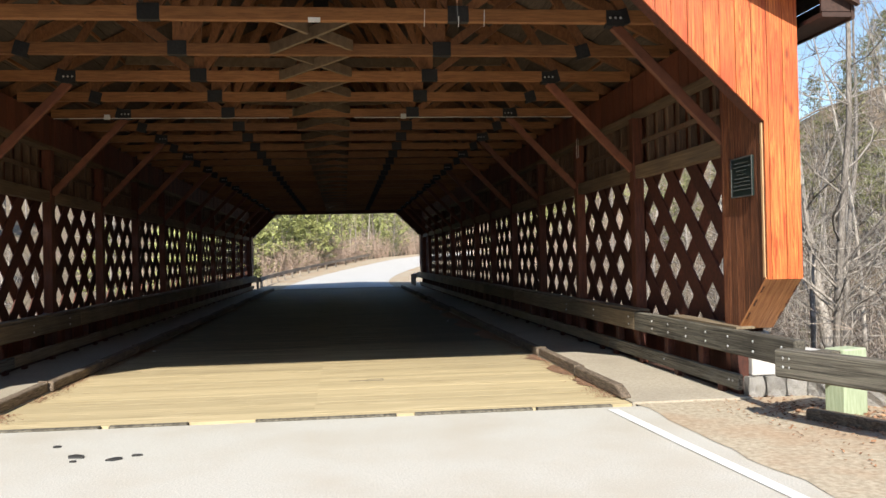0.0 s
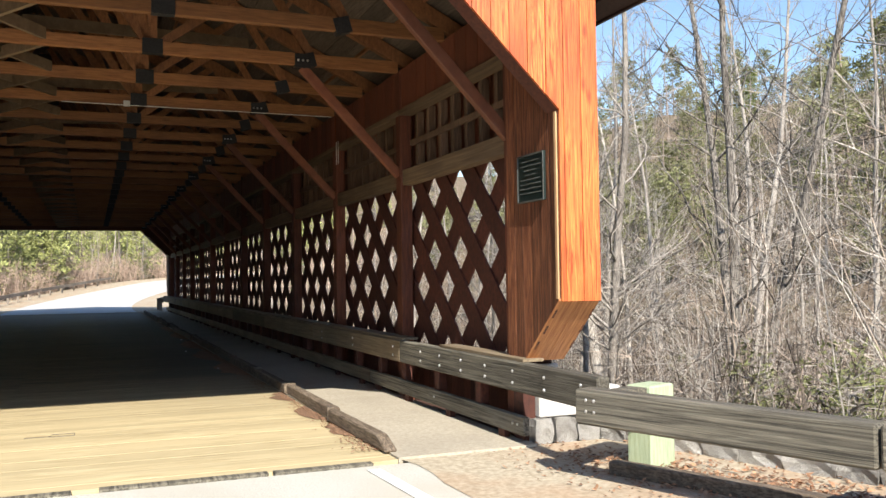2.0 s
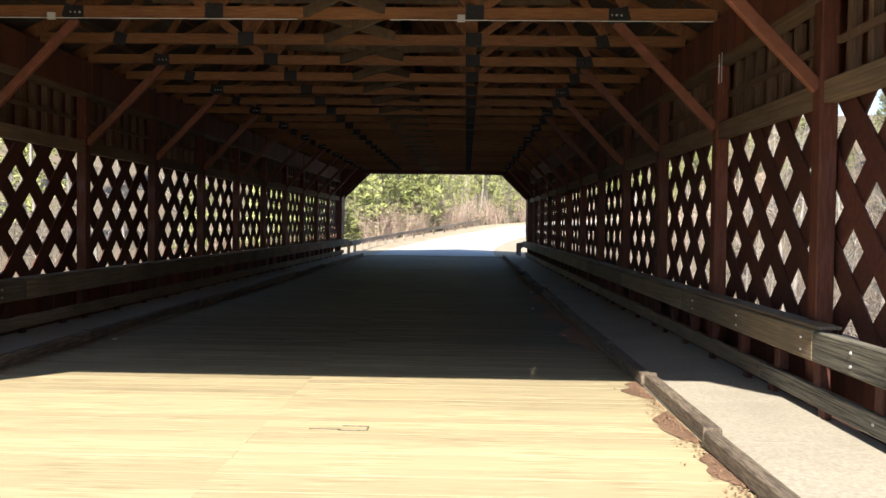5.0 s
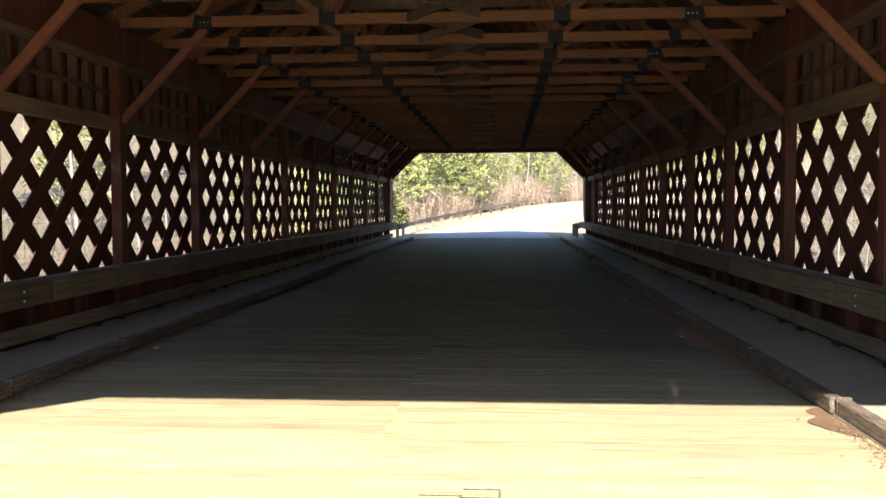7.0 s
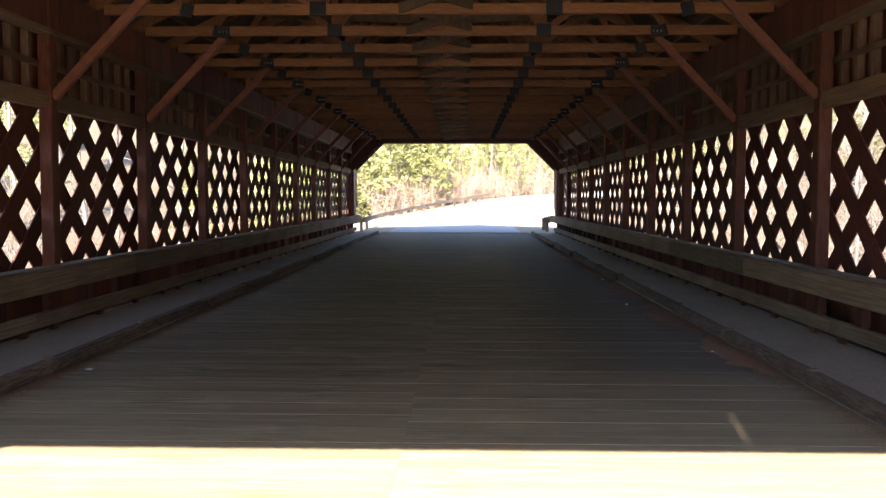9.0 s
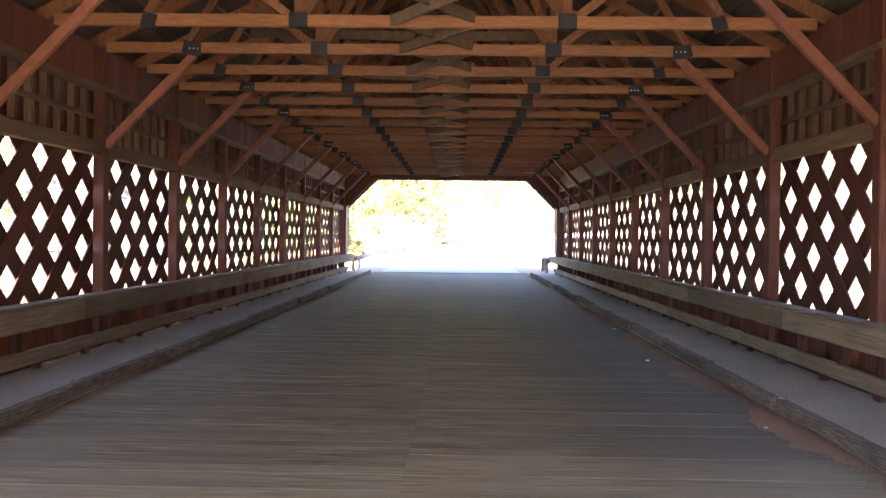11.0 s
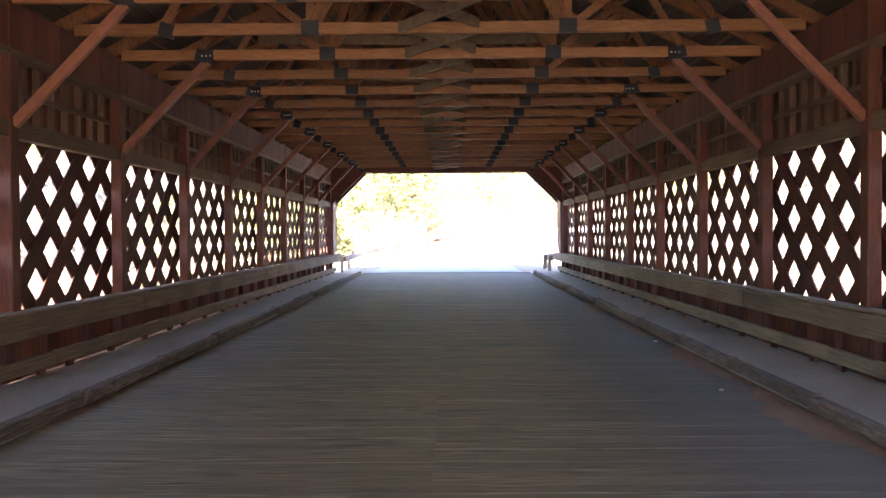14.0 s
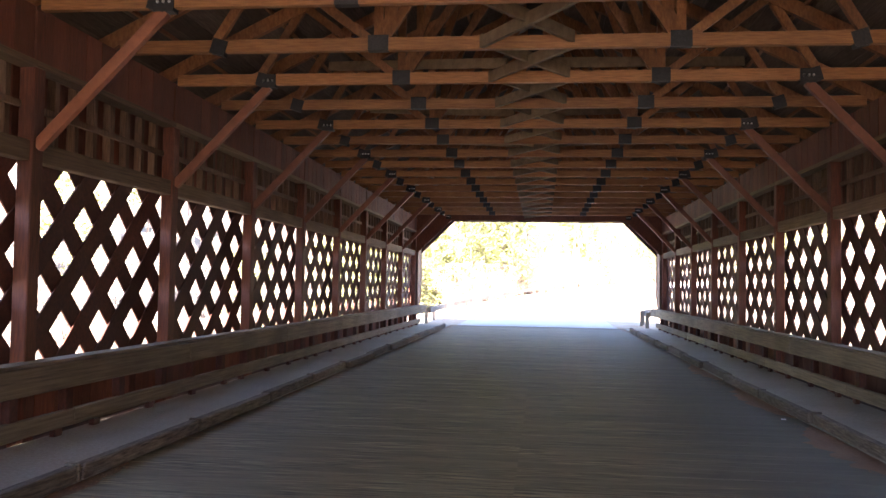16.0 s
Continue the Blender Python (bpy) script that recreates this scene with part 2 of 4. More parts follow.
M_PALETWIG = material("pale_saplings", (0.20, 0.175, 0.15), (0.60, 0.555, 0.49), (2, 2, 2), 0.9, 0.2, 0.3, (0.20, 0.17, 0.145), island=True, spread=0.4)
M_DARKBARK = material("furrowed_bark", (0.05, 0.042, 0.035), (0.44, 0.40, 0.35), (9, 9, 1.2), 0.95, 0.9, 0.8, (0.05, 0.04, 0.034), spread=0.2, bdist=0.02, edge=(0.40, 0.60))
M_PINE = material("pine_needles", (0.10, 0.125, 0.03), (0.22, 0.25, 0.07), (2, 2, 2), 0.8, 0.1, 0.4, (0.04, 0.06, 0.015), island=True, spread=0.45)
# far needles lighter than M_PINE, with sunlight and haze put into the colour
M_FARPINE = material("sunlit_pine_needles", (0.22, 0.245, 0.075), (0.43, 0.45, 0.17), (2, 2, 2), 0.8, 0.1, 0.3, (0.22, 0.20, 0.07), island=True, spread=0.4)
M_HILLPINE = material("olive_pine_needles", (0.115, 0.125, 0.05), (0.27, 0.275, 0.125), (2, 2, 2), 0.85, 0.1, 0.35, (0.14, 0.12, 0.06), island=True, spread=0.4)
# pine colour raised to include grazing sun and bounce from the road
M_FOOT = material("sloping_foot_boards", (0.36, 0.125, 0.042), (0.68, 0.33, 0.13), (14, 0.6, 0.6), 0.6, 0.3, 0.4, fine=4)
M_SHRUB = material("evergreen_leaves", (0.10, 0.115, 0.04), (0.23, 0.235, 0.09), (2, 2, 2), 0.7, 0.1, 0.4, island=True, spread=0.4)
M_GALV = material("far_guardrail", (0.16, 0.135, 0.11), (0.30, 0.26, 0.21), (9, 1, 9), 0.85, 0.3)


# ---- mesh helpers ----
def box(bm, x0, x1, y0, y1, z0, z1):
    vs = [bm.verts.new(p) for p in ((x0, y0, z0), (x1, y0, z0), (x1, y1, z0), (x0, y1, z0), (x0, y0, z1), (x1, y0, z1), (x1, y1, z1), (x0, y1, z1))]
    for f in ((0, 3, 2, 1), (4, 5, 6, 7), (0, 1, 5, 4), (1, 2, 6, 5), (2, 3, 7, 6), (3, 0, 4, 7)):
        bm.faces.new([vs[i] for i in f])
    return vs


def beam(bm, a, b, w, h, up=(0, 0, 1)):
    """A bar from a to b, w wide across and h high along up."""
    a, b, up = Vector(a), Vector(b), Vector(up)
    d = (b - a).normalized()
    s = d.cross(up).normalized()
    u = s.cross(d).normalized()
    vs = []
    for p in (a, b):
        for i, j in ((-1, -1), (1, -1), (1, 1), (-1, 1)):
            vs.append(bm.verts.new(p + s * (w / 2 * i) + u * (h / 2 * j)))
    for f in ((3, 2, 1, 0), (4, 5, 6, 7), (0, 1, 5, 4), (1, 2, 6, 5), (2, 3, 7, 6), (3, 0, 4, 7)):
        bm.faces.new([vs[i] for i in f])


def prism(bm, pts, axis, a, b):
    """A polygon in the plane across axis (0 x, 1 y, 2 z), drawn out from a to b."""
    def put(p, v):
        q = list(p)
        q.insert(axis, v)
        return bm.verts.new(q)
    lo, hi = [put(p, a) for p in pts], [put(p, b) for p in pts]
    bm.faces.new(lo)
    bm.faces.new(hi[::-1])
    for i in range(len(pts)):
        j = (i + 1) % len(pts)
        bm.faces.new((lo[j], lo[i], hi[i], hi[j]))


def soften(bm, w):
    bmesh.ops.bevel(bm, geom=bm.edges[:], offset=w, segments=1, affect="EDGES")


def mesh_of(name, bm, mat):
    bmesh.ops.recalc_face_normals(bm, faces=bm.faces[:])
    me = bpy.data.meshes.new(name)
    bm.to_mesh(me)
    bm.free()
    me.materials.append(mat)
    return me


def part(name, bm, mat, parent, label=""):
    ob = new(name, mesh_of(name, bm, mat))
    ob.parent = parent
    if label:
        ob["label"] = label
    return ob


def piece(name, me, parent, loc, rot=(0, 0, 0), scale=(1, 1, 1)):
    ob = new(name, me)
    ob.parent = parent
    ob.location, ob.rotation_euler, ob.scale = loc, rot, scale
    return ob


def empty(name, label, category, group="", kind="", loc=(0, 0, 0)):
    ob = tagged(new(name), label, category, group, kind)
    ob.location = loc
    return ob


def mesh_thing(name, bm, mat, label, category, group="", kind="", loc=(0, 0, 0)):
    ob = tagged(new(name, mesh_of(name, bm, mat)), label, category, group, kind)
    ob.location = loc
    return ob


def data_thing(name, verts, faces, mat, label, category, group="", kind=""):
    me = bpy.data.meshes.new(name)
    me.from_pydata(verts, [], faces)
    me.materials.append(mat)
    return tagged(new(name, me), label, category, group, kind)


def smooth(v):
    v = min(max(v, 0.0), 1.0)
    return v * v * (3 - 2 * v)


# ---- plan of the bridge ----
BAY, FIRST, BAYS = 3.385, 1.16, 12
LAST = FIRST + BAY * BAYS
END = LAST + FIRST
HALF = 4.88           # half the clear opening
CHORD = 4.51          # middle of the trusses' bottom chords
POSTS = [FIRST + BAY * i for i in range(BAYS + 1)]
TRUSSES = [FIRST + BAY / 2 * i for i in range(2 * BAYS + 1)]


def opening(x):
    x = abs(x)
    return 4.44 if x <= 3.5 else 4.44 - (x - 3.5) * 1.36 / 1.38 if x <= HALF else 1.38


def roof_z(x):
    return 4.66 + 0.5 * (5.2 - abs(x))


# ---- ground, roads ----
def road_left(y):
    return -3.3 + 0.0044 * max(y - 46, 0) ** 2 + 0.03 * max(y - 90, 0) ** 2


def road_z(y):
    d = max(y - 44, 0)
    return 0.00066 * d * d if d < 62 else 2.54 + (d - 62) * 0.082


def ground_z(x, y):
    beyond = smooth((y - 38) / 6)
    mid = (road_left(y) + 3.6) if y > 42 else 0.0
    off = abs(x - mid)
    z = road_z(y) * beyond
    low = -3.4 * smooth((off - 6.2) / 10) * smooth((y + 16) / 9) * (1 - 0.75 * smooth((y - 50) / 25))
    if y < 0:
        low = -3.4 * smooth((off - 7.0 + 0.20 * max(y, -12)) / 10) * smooth((y + 20) / 12)
    bed = -3.6 * smooth((y - 1.2) / 5) * (1 - smooth((y - 35.5) / 5))
    z += min(low, bed)
    far = math.hypot(x, y - 15)
    z += 17 * smooth((far - 60 - 50 * smooth((y - 50) / 30) * smooth((45 - abs(x - 5)) / 25)) / 110) * (1 - smooth((6 - off) / 6) if off < 6 else 1)
    z += 17.5 * smooth((x - 17) / 44) * (1 - smooth((y - 75) / 40))
    z += noise.noise((x * 0.15, y * 0.15, 0)) * 0.35 * smooth((off - 6) / 5)
    return z - 0.05


def axis(lo, hi, near0, near1, fine, coarse):
    out, v = [], lo
    while v < hi:
        out.append(v)
        v += fine if near0 <= v < near1 else coarse
    return out + [hi]


gx = [-2500, -900, -400] + axis(-220, 220, -30, 40, 1.1, 7) + [400, 900, 2500]
gy = [-2500, -900, -300] + axis(-120, 260, -20, 130, 1.3, 7) + [420, 900, 2500]
gv = [(x, y, ground_z(x, y)) for y in gy for x in gx]
gf = [(j * len(gx) + i, j * len(gx) + i + 1, (j + 1) * len(gx) + i + 1, (j + 1) * len(gx) + i) for j in range(len(gy) - 1) for i in range(len(gx) - 1)]
ground = data_thing("ground", gv, gf, M_GROUND, "brown leaf litter on the woodland floor", "ground", kind="structure")
for poly in ground.data.polygons:
    poly.use_smooth = True


def strip(name, ys, left, right, lift, mat, label, category, n=6, wobble=0.0, thick=0.0):
    rnd = random.Random(name)
    verts, faces = [], []
    for y in ys:
        a, b = left(y) + rnd.uniform(-wobble, wobble), right(y) + rnd.uniform(-wobble, wobble)
        for k in range(n + 1):
            x = a + (b - a) * k / n
            verts.append((x, y, (road_z(y) if y > 40 else 0.0) + lift))
    m = n + 1
    for j in range(len(ys) - 1):
        for k in range(n):
            faces.append((j * m + k, j * m + k + 1, j * m + m + k + 1, j * m + m + k))
    return data_thing(name, verts, faces, mat, label, category, kind="structure")


near_ys = [-60, -40, -25, -15, -10, -7, -5, -3, -2, -1, 0.1, 0.5]
far_ys = [END - 0.38 + 1.6 * i for i in range(45)]
strip("road", near_ys, lambda y: -4.1, lambda y: 4.25, -0.012, M_ASPHALT, "sun-bleached pale asphalt road before the bridge", "road")
strip("road", far_ys, road_left, lambda y: road_left(y) + 6.6, 0.012, M_FARROAD, "pale road rising and bending beyond the bridge", "road")
fine_ys = [-14 + 0.35 * i for i in range(43)]
strip("shoulder", [y for y in fine_ys if y < 1.2], lambda y: 3.62 + 0.02 * max(-y, 0), lambda y: 6.6 + 0.33 * max(-y, 0), -0.006, M_SHOULDER, "sandy road shoulder with scattered pine needles", "shoulder", 8, 0.05)
strip("shoulder", [y for y in fine_ys if y < 1.2], lambda y: -6.8, lambda y: -3.75, -0.006, M_SHOULDER, "sandy road shoulder with scattered pine needles", "shoulder", 8, 0.05)
strip("shoulder", far_ys, lambda y: road_left(y) - 3.4, lambda y: road_left(y) + 0.1, 0.0, M_SHOULDER, "tan sandy verge along the far road", "shoulder", 4, 0.12)
strip("shoulder", far_ys, lambda y: road_left(y) + 6.4, lambda y: road_left(y) + 9.5, 0.0, M_SHOULDER, "tan sandy verge along the far road", "shoulder", 4, 0.15)
strip("edge_line", [-20, -12, -6, -3.4, -1.5, 0.35], lambda y: 3.19 - 0.06 * min(y, 0), lambda y: 3.31 - 0.06 * min(y, 0), -0.004, M_PAINT, "worn white painted road edge line", "road line", 1)
strip("edge_line", [-20, -12, -6, -3.4, -1.5, 0.35], lambda y: -3.48 + 0.03 * min(y, 0), lambda y: -3.36 + 0.03 * min(y, 0), -0.004, M_PAINT, "worn white painted road edge line", "road line", 1)

# ---- deck ----
deck = empty("floor", "worn transverse timber planks of the bridge deck", "floor", kind="structure")
bm = bmesh.new()
box(bm, -5.35, 5.35, 0.62, END - 0.4, -0.9, -0.055)
part("deck_base", bm, M_EAVE, deck)
for side in (-1, 1):
    bm = bmesh.new()
    a, b = sorted((side * 3.57, side * 4.96))
    for k in range(18):
        y = 0.62 + k * 2.43
        box(bm, a, b, y, min(y + 2.425, END - 0.4), -0.05, 0.015)
    part("walkway", bm, M_WALK, deck, "plain grey walkway panels beside the roadway")

# ---- side walls ----
PITCH, ROW = BAY / 4, 0.81   # of the lattice openings, along and up the wall
SLOPE = ROW / PITCH


def plank_mesh(sign, x0, x1):
    bm = bmesh.new()
    dz, half = 1.17, 0.186
    pts = [(-sign * dz / SLOPE - half / SLOPE, -dz), (-sign * dz / SLOPE + half / SLOPE, -dz), (sign * dz / SLOPE + half / SLOPE, dz), (sign * dz / SLOPE - half / SLOPE, dz)]
    prism(bm, pts, 0, x0, x1)
    soften(bm, 0.004)
    return mesh_of("lattice_plank", bm, M_LATTICE)


bm = bmesh.new()
box(bm, -0.085, 0.085, -0.10, 0.10, -0.6, 4.42)
soften(bm, 0.012)
POST_ME = mesh_of("post", bm, M_STAIN)
bm = bmesh.new()
box(bm, -0.05, 0.05, -0.045, 0.045, 3.1, 3.86)
soften(bm, 0.005)
STUD_ME = mesh_of("stud", bm, M_GREYZ)
bm = bmesh.new()
box(bm, -0.08, 0.08, -0.492, 0.492, 3.90, 4.46)
BOARD_ME = mesh_of("top_board", bm, M_STAIN)
bm = bmesh.new()
box(bm, -0.05, 0.05, -0.07, 0.07, 0.26, 0.56)
soften(bm, 0.008)
# dark wood colour stands in for the shade below the rail
BLOCK_ME = mesh_of("spacer_block", bm, M_LATTICE)

bm = bmesh.new()
bmesh.ops.create_uvsphere(bm, u_segments=8, v_segments=5, radius=0.016)
BOLT_ME = mesh_of("bolt", bm, M_BOLT)
bm = bmesh.new()
box(bm, -0.03, 0.03, -0.07, 0.07, 0.0, 0.08)
# dark like the spacer blocks, to paint in the shade at the wall foot
FOOT_ME = mesh_of("foot", bm, M_LATTICE)

for side, wname in ((1, "wall_east"), (-1, "wall_west")):
    wall = empty(wname, "covered bridge side wall with open diamond lattice", "wall", kind="structure")
    inner, outer = plank_mesh(1, -0.012, 0.012), plank_mesh(-1, -0.012, 0.012)
    for sign, me, x in ((1, inner, 5.165), (-1, outer, 5.192)):
        for k in range(-2, 54):
            y = FIRST + 0.06 + PITCH * (k + 0.5) + sign * (1.8 - 1.93) / SLOPE
            if FIRST + 1.55 < y < LAST - 1.55:
                piece("lattice_plank", me, wall, (side * x, y, 1.80))
            elif FIRST - 1.4 < y < LAST + 1.4:
                # planks cut off at the end posts
                bm = bmesh.new()
                bm.from_mesh(me)
                for plane, way in ((FIRST - 0.12 - y, -1), (LAST + 0.1 - y, 1)):
                    cut = bmesh.ops.bisect_plane(bm, geom=bm.verts[:] + bm.edges[:] + bm.faces[:], plane_co=(0, plane, 0), plane_no=(0, way, 0), clear_outer=True)
                    rim = [e for e in cut["geom_cut"] if isinstance(e, bmesh.types.BMEdge)]
                    if rim:
                        bmesh.ops.holes_fill(bm, edges=rim)
                if len(bm.faces) > 4:
                    piece("lattice_plank", mesh_of("lattice_plank", bm, M_LATTICE), wall, (side * x, y, 1.80))
    for y in POSTS:
        piece("post", POST_ME, wall, (side * 5.045, y, 0))
    for i in range(BAYS):
        y0, y1 = POSTS[i] + 0.1, POSTS[i + 1] - 0.1
        bm = bmesh.new()
        a, b = sorted((side * 4.985, side * 5.125))
        box(bm, a, b, y0, y1, 2.87, 3.08)
        soften(bm, 0.008)
        part("header", bm, M_HEADER, wall, "weathered brown header above the lattice")
        bm = bmesh.new()
        a, b = sorted((side * 5.10, side * 5.14))
        box(bm, a, b, y0, y1, 3.42, 3.49)
        part("girt", bm, M_GREYZ, wall)
        for j in range(8):
            piece("stud", STUD_ME, wall, (side * 5.19, y0 + 0.12 + j * (y1 - y0 - 0.2) / 7.2, 0), scale=(1, 1 + 0.3 * ((i * 7 + j * 3) % 4 == 0), 1))
        # short vertical boards close the wall above the ledger
        lo = y0 - 0.2 * (i > 0)
        for j in range(10):
            piece("top_board", BOARD_ME, wall, (side * (5.05 + 0.003 * ((i + 3 * j) % 4)), lo + (j + 0.5) * (y1 - lo) / 10, 0), (0, 0, 0), (1, (y1 - lo) / 10, 1))
        bm = bmesh.new()
        a, b = sorted((side * 4.93, side * 5.13))
        box(bm, a, b, y0 - 0.2 * (i > 0), y1 + 0.0, 3.83, 3.895)
        part("ledger", bm, M_HEADER, wall, "weathered brown ledger strip")
        bm = bmesh.new()
        a, b = sorted((side * 5.14, side * 5.27))
        box(bm, a, b, y0 - 0.2, y1, 0.58, 0.70)
        part("sill", bm, M_STAINY, wall)
        for j in range(3):
            piece("spacer_block", BLOCK_ME, wall, (side * 4.91, y0 + 0.5 + j * 1.19, 0))
    # vertical boards that close the wall outside, above and below the lattice
    bm = bmesh.new()
    rnd = random.Random(wname)
    y = FIRST
    while y < LAST:
        a, b = sorted((side * (5.30 + rnd.uniform(0, 0.006)), side * 5.33))
        box(bm, a, b, y, y + 0.196, 3.0, 4.9)
        box(bm, a, b, y, y + 0.196, -0.9, 0.62)
        y += 0.2
    ob = part("siding", bm, M_SIDING, wall, "dark red vertical siding boards")
    ob["kind"] = "stuff"

# inner guard rails along the walls
for side in (1, -1):
    y, i = (-0.80 if side > 0 else -0.75), 0
    while y < END + 0.3:
        y1 = min(y + 4.75, END + 0.6)
        rail = empty("timber_rail", "thick weathered timber guard rail bolted along the bridge wall", "guard rail", "timber rails along the walls")
        bm = bmesh.new()
        a, b = sorted((side * 4.74, side * 4.86))
        box(bm, a, b, y, y1 - 0.006, 0.52, 0.80)
        soften(bm, 0.015)
        part("beam", bm, M_RAIL if i == 0 else M_GREY, rail)
        bm = bmesh.new()
        a, b = sorted((side * 4.78, side * 5.0))
        box(bm, a, b, max(y, 0.25) if i else 0.55, (y1 - 0.006) if i else y1 - 1.3, 0.803, 0.83)
        part("cap_board", bm, M_GREY, rail)
        for k in range(7 if i == 0 else 3):
            yy = y + 0.25 + k * (0.62 if i == 0 else 1.9)
            for zz in (0.60, 0.71):
                if yy < y1 and i < 2:
                    piece("bolt", BOLT_ME, rail, (side * 4.737, yy, zz))
        y, i = y1, i + 1
    y = 0.66
    while y < END - 0.5:
        y1 = min(y + 4.9, END - 0.4)
        kick = empty("kick_board", "low weathered timber kick board at the wall foot", "kick board", "kick boards along the walls")
        bm = bmesh.new()
        a, b = sorted((side * 4.83, side * 4.90))
        box(bm, a, b, y, y1 - 0.01, 0.09, 0.27)
        soften(bm, 0.01)
        part("board", bm, M_RAIL if y < 3 else M_GREY, kick)
        for yy in (y + 0.12, y + 0.22, y + 2.3) if y < 3 else ():
            piece("bolt", BOLT_ME, kick, (side * 4.829, yy, 0.19))
        for yy in (y + 0.5, y + 1.9, y + 3.3, y + 4.6):
            if yy < y1 - 0.1:
                piece("foot", FOOT_ME, kick, (side * 4.87, yy, 0.0125))
        y = y1

# ---- kerb timbers ----
def kerb_mesh(length, first):
    bm = bmesh.new()
    cut = 0.26 if first else 0.03
    pts = [(0, 0.012), (length, 0.012), (length, 0.145), (cut, 0.145), (0, 0.05)]
    prism(bm, pts, 0, -0.058, 0.058)
    soften(bm, 0.014)
    return mesh_of("curb_timber", bm, M_CURB)


bm = bmesh.new()
box(bm, -0.06, 0.06, -0.018, 0.018, 0.012, 0.165)
soften(bm, 0.006)
KB_ME = mesh_of("end_block", bm, M_CURB)
K_FIRST, K_REST = kerb_mesh(2.0, True), kerb_mesh(2.42, False)
for side in (1, -1):
    rnd = random.Random(side)
    y = 0.86 if side > 0 else 1.20
    i = 0
    while y < END - 2.9:
        ob = tagged(new("curb_timber", K_FIRST if i == 0 else K_REST), "grey weathered timber curb block with worn edges on the deck", "curb", "curb timbers")
        ob.matrix_world = pose(side * 3.60 + rnd.uniform(-0.03, 0.03), y, 0.0, 0, 0, rnd.uniform(-0.7, 0.7))
        piece("end_block", KB_ME, ob, (0.0, 2.02 if i == 0 else 2.44, 0.0))
        y += 2.06 if i == 0 else 2.48
        i += 1

# ---- roof trusses ----
def make_truss():
    t = empty("roof_truss", "pine roof truss with black steel gusset plates", "roof truss", "roof trusses")
    bm = bmesh.new()
    box(bm, -4.96, 4.96, -0.045, 0.045, CHORD - 0.078, CHORD + 0.078)
    soften(bm, 0.006)
    part("bottom_chord", bm, M_TRUSS, t)
    for s in (-1, 1):
        bm = bmesh.new()
        beam(bm, (s * 5.25, 0, roof_z(5.25) - 0.13), (s * 0.0, 0, roof_z(0) - 0.13), 0.09, 0.18, (0, 0, 1))
        part("top_chord", bm, M_WEB, t)
        for x0, x1 in ((1.75, 1.75), (1.68, 0.1), (1.86, 3.1), (3.75, 3.2), (1.72, 0.95)):
            bm = bmesh.new()
            beam(bm, (s * x0, 0, CHORD + 0.06), (s * x1, 0, roof_z(x1) - 0.2), 0.07, 0.11, (1, 0, 0) if x0 == x1 else (0, 0, 1))
            part("web", bm, M_WEB, t)
        bm = bmesh.new()
        box(bm, s * 1.75 - 0.122, s * 1.75 + 0.122, -0.056, 0.056, CHORD - 0.08, CHORD + 0.105)
        part("gusset_plate", bm, M_STEEL, t, "black steel gusset plate")
        bm = bmesh.new()
        beam(bm, (s * 3.73, 0, CHORD - 0.10), (s * 3.68, 0, CHORD + 0.08), 0.112, 0.19, (1, 0, 0))
        part("gusset_plate", bm, M_STEEL, t, "black steel gusset plate")
    bm = bmesh.new()
    box(bm, -0.16, 0.16, -0.052, 0.052, roof_z(0) - 0.36, roof_z(0) - 0.08)
    part("ridge_plate", bm, M_STEEL, t)
    return t


first_truss = make_truss()
first_truss.location = (0, TRUSSES[0], 0)
for y in TRUSSES[1:]:
    copy_thing(first_truss, pose(0, y, 0))

# flat crossed braces between neighbouring trusses
def make_cross():
    c = empty("cross_brace", "crossed weathered boards tying neighbouring trusses", "brace", "crossed roof braces")
    for s, z in ((-1, CHORD + 0.0), (1, CHORD + 0.055)):
        bm = bmesh.new()
        beam(bm, (s * -0.53, 0.03, z), (s * 0.53, BAY / 2 - 0.03, z + 0.0), 0.05, 0.14, (0, 0, 1))
        part("board", bm, M_GREYX, c)
    return c


M_GREYX = material("weathered_brace", (0.14, 0.095, 0.055), (0.22, 0.155, 0.095), (3, 3, 3), 0.8, 0.2, 0.4, fine=3)
cross = make_cross()
cross.location = (0, TRUSSES[0], 0)
for y in TRUSSES[1:-1]:
    copy_thing(cross, pose(0, y, 0))

# long slanting sway braces above the chords
sway = empty("sway_brace", "long slanting weathered board above the truss chords", "brace", "sway braces")
bm = bmesh.new()
beam(bm, (-0.3, 0.0, CHORD + 0.2), (-3.2, BAY / 2, CHORD + 0.62), 0.04, 0.14)
part("board", bm, M_GREYX, sway)
bm = bmesh.new()
beam(bm, (0.3, 0.0, CHORD + 0.2), (3.2, BAY / 2, CHORD + 0.62), 0.04, 0.14)
part("board", bm, M_GREYX, sway)
sway.location = (0, TRUSSES[2], 0)
for y in TRUSSES[4:-2:2]:
    copy_thing(sway, pose(0, y, 0))

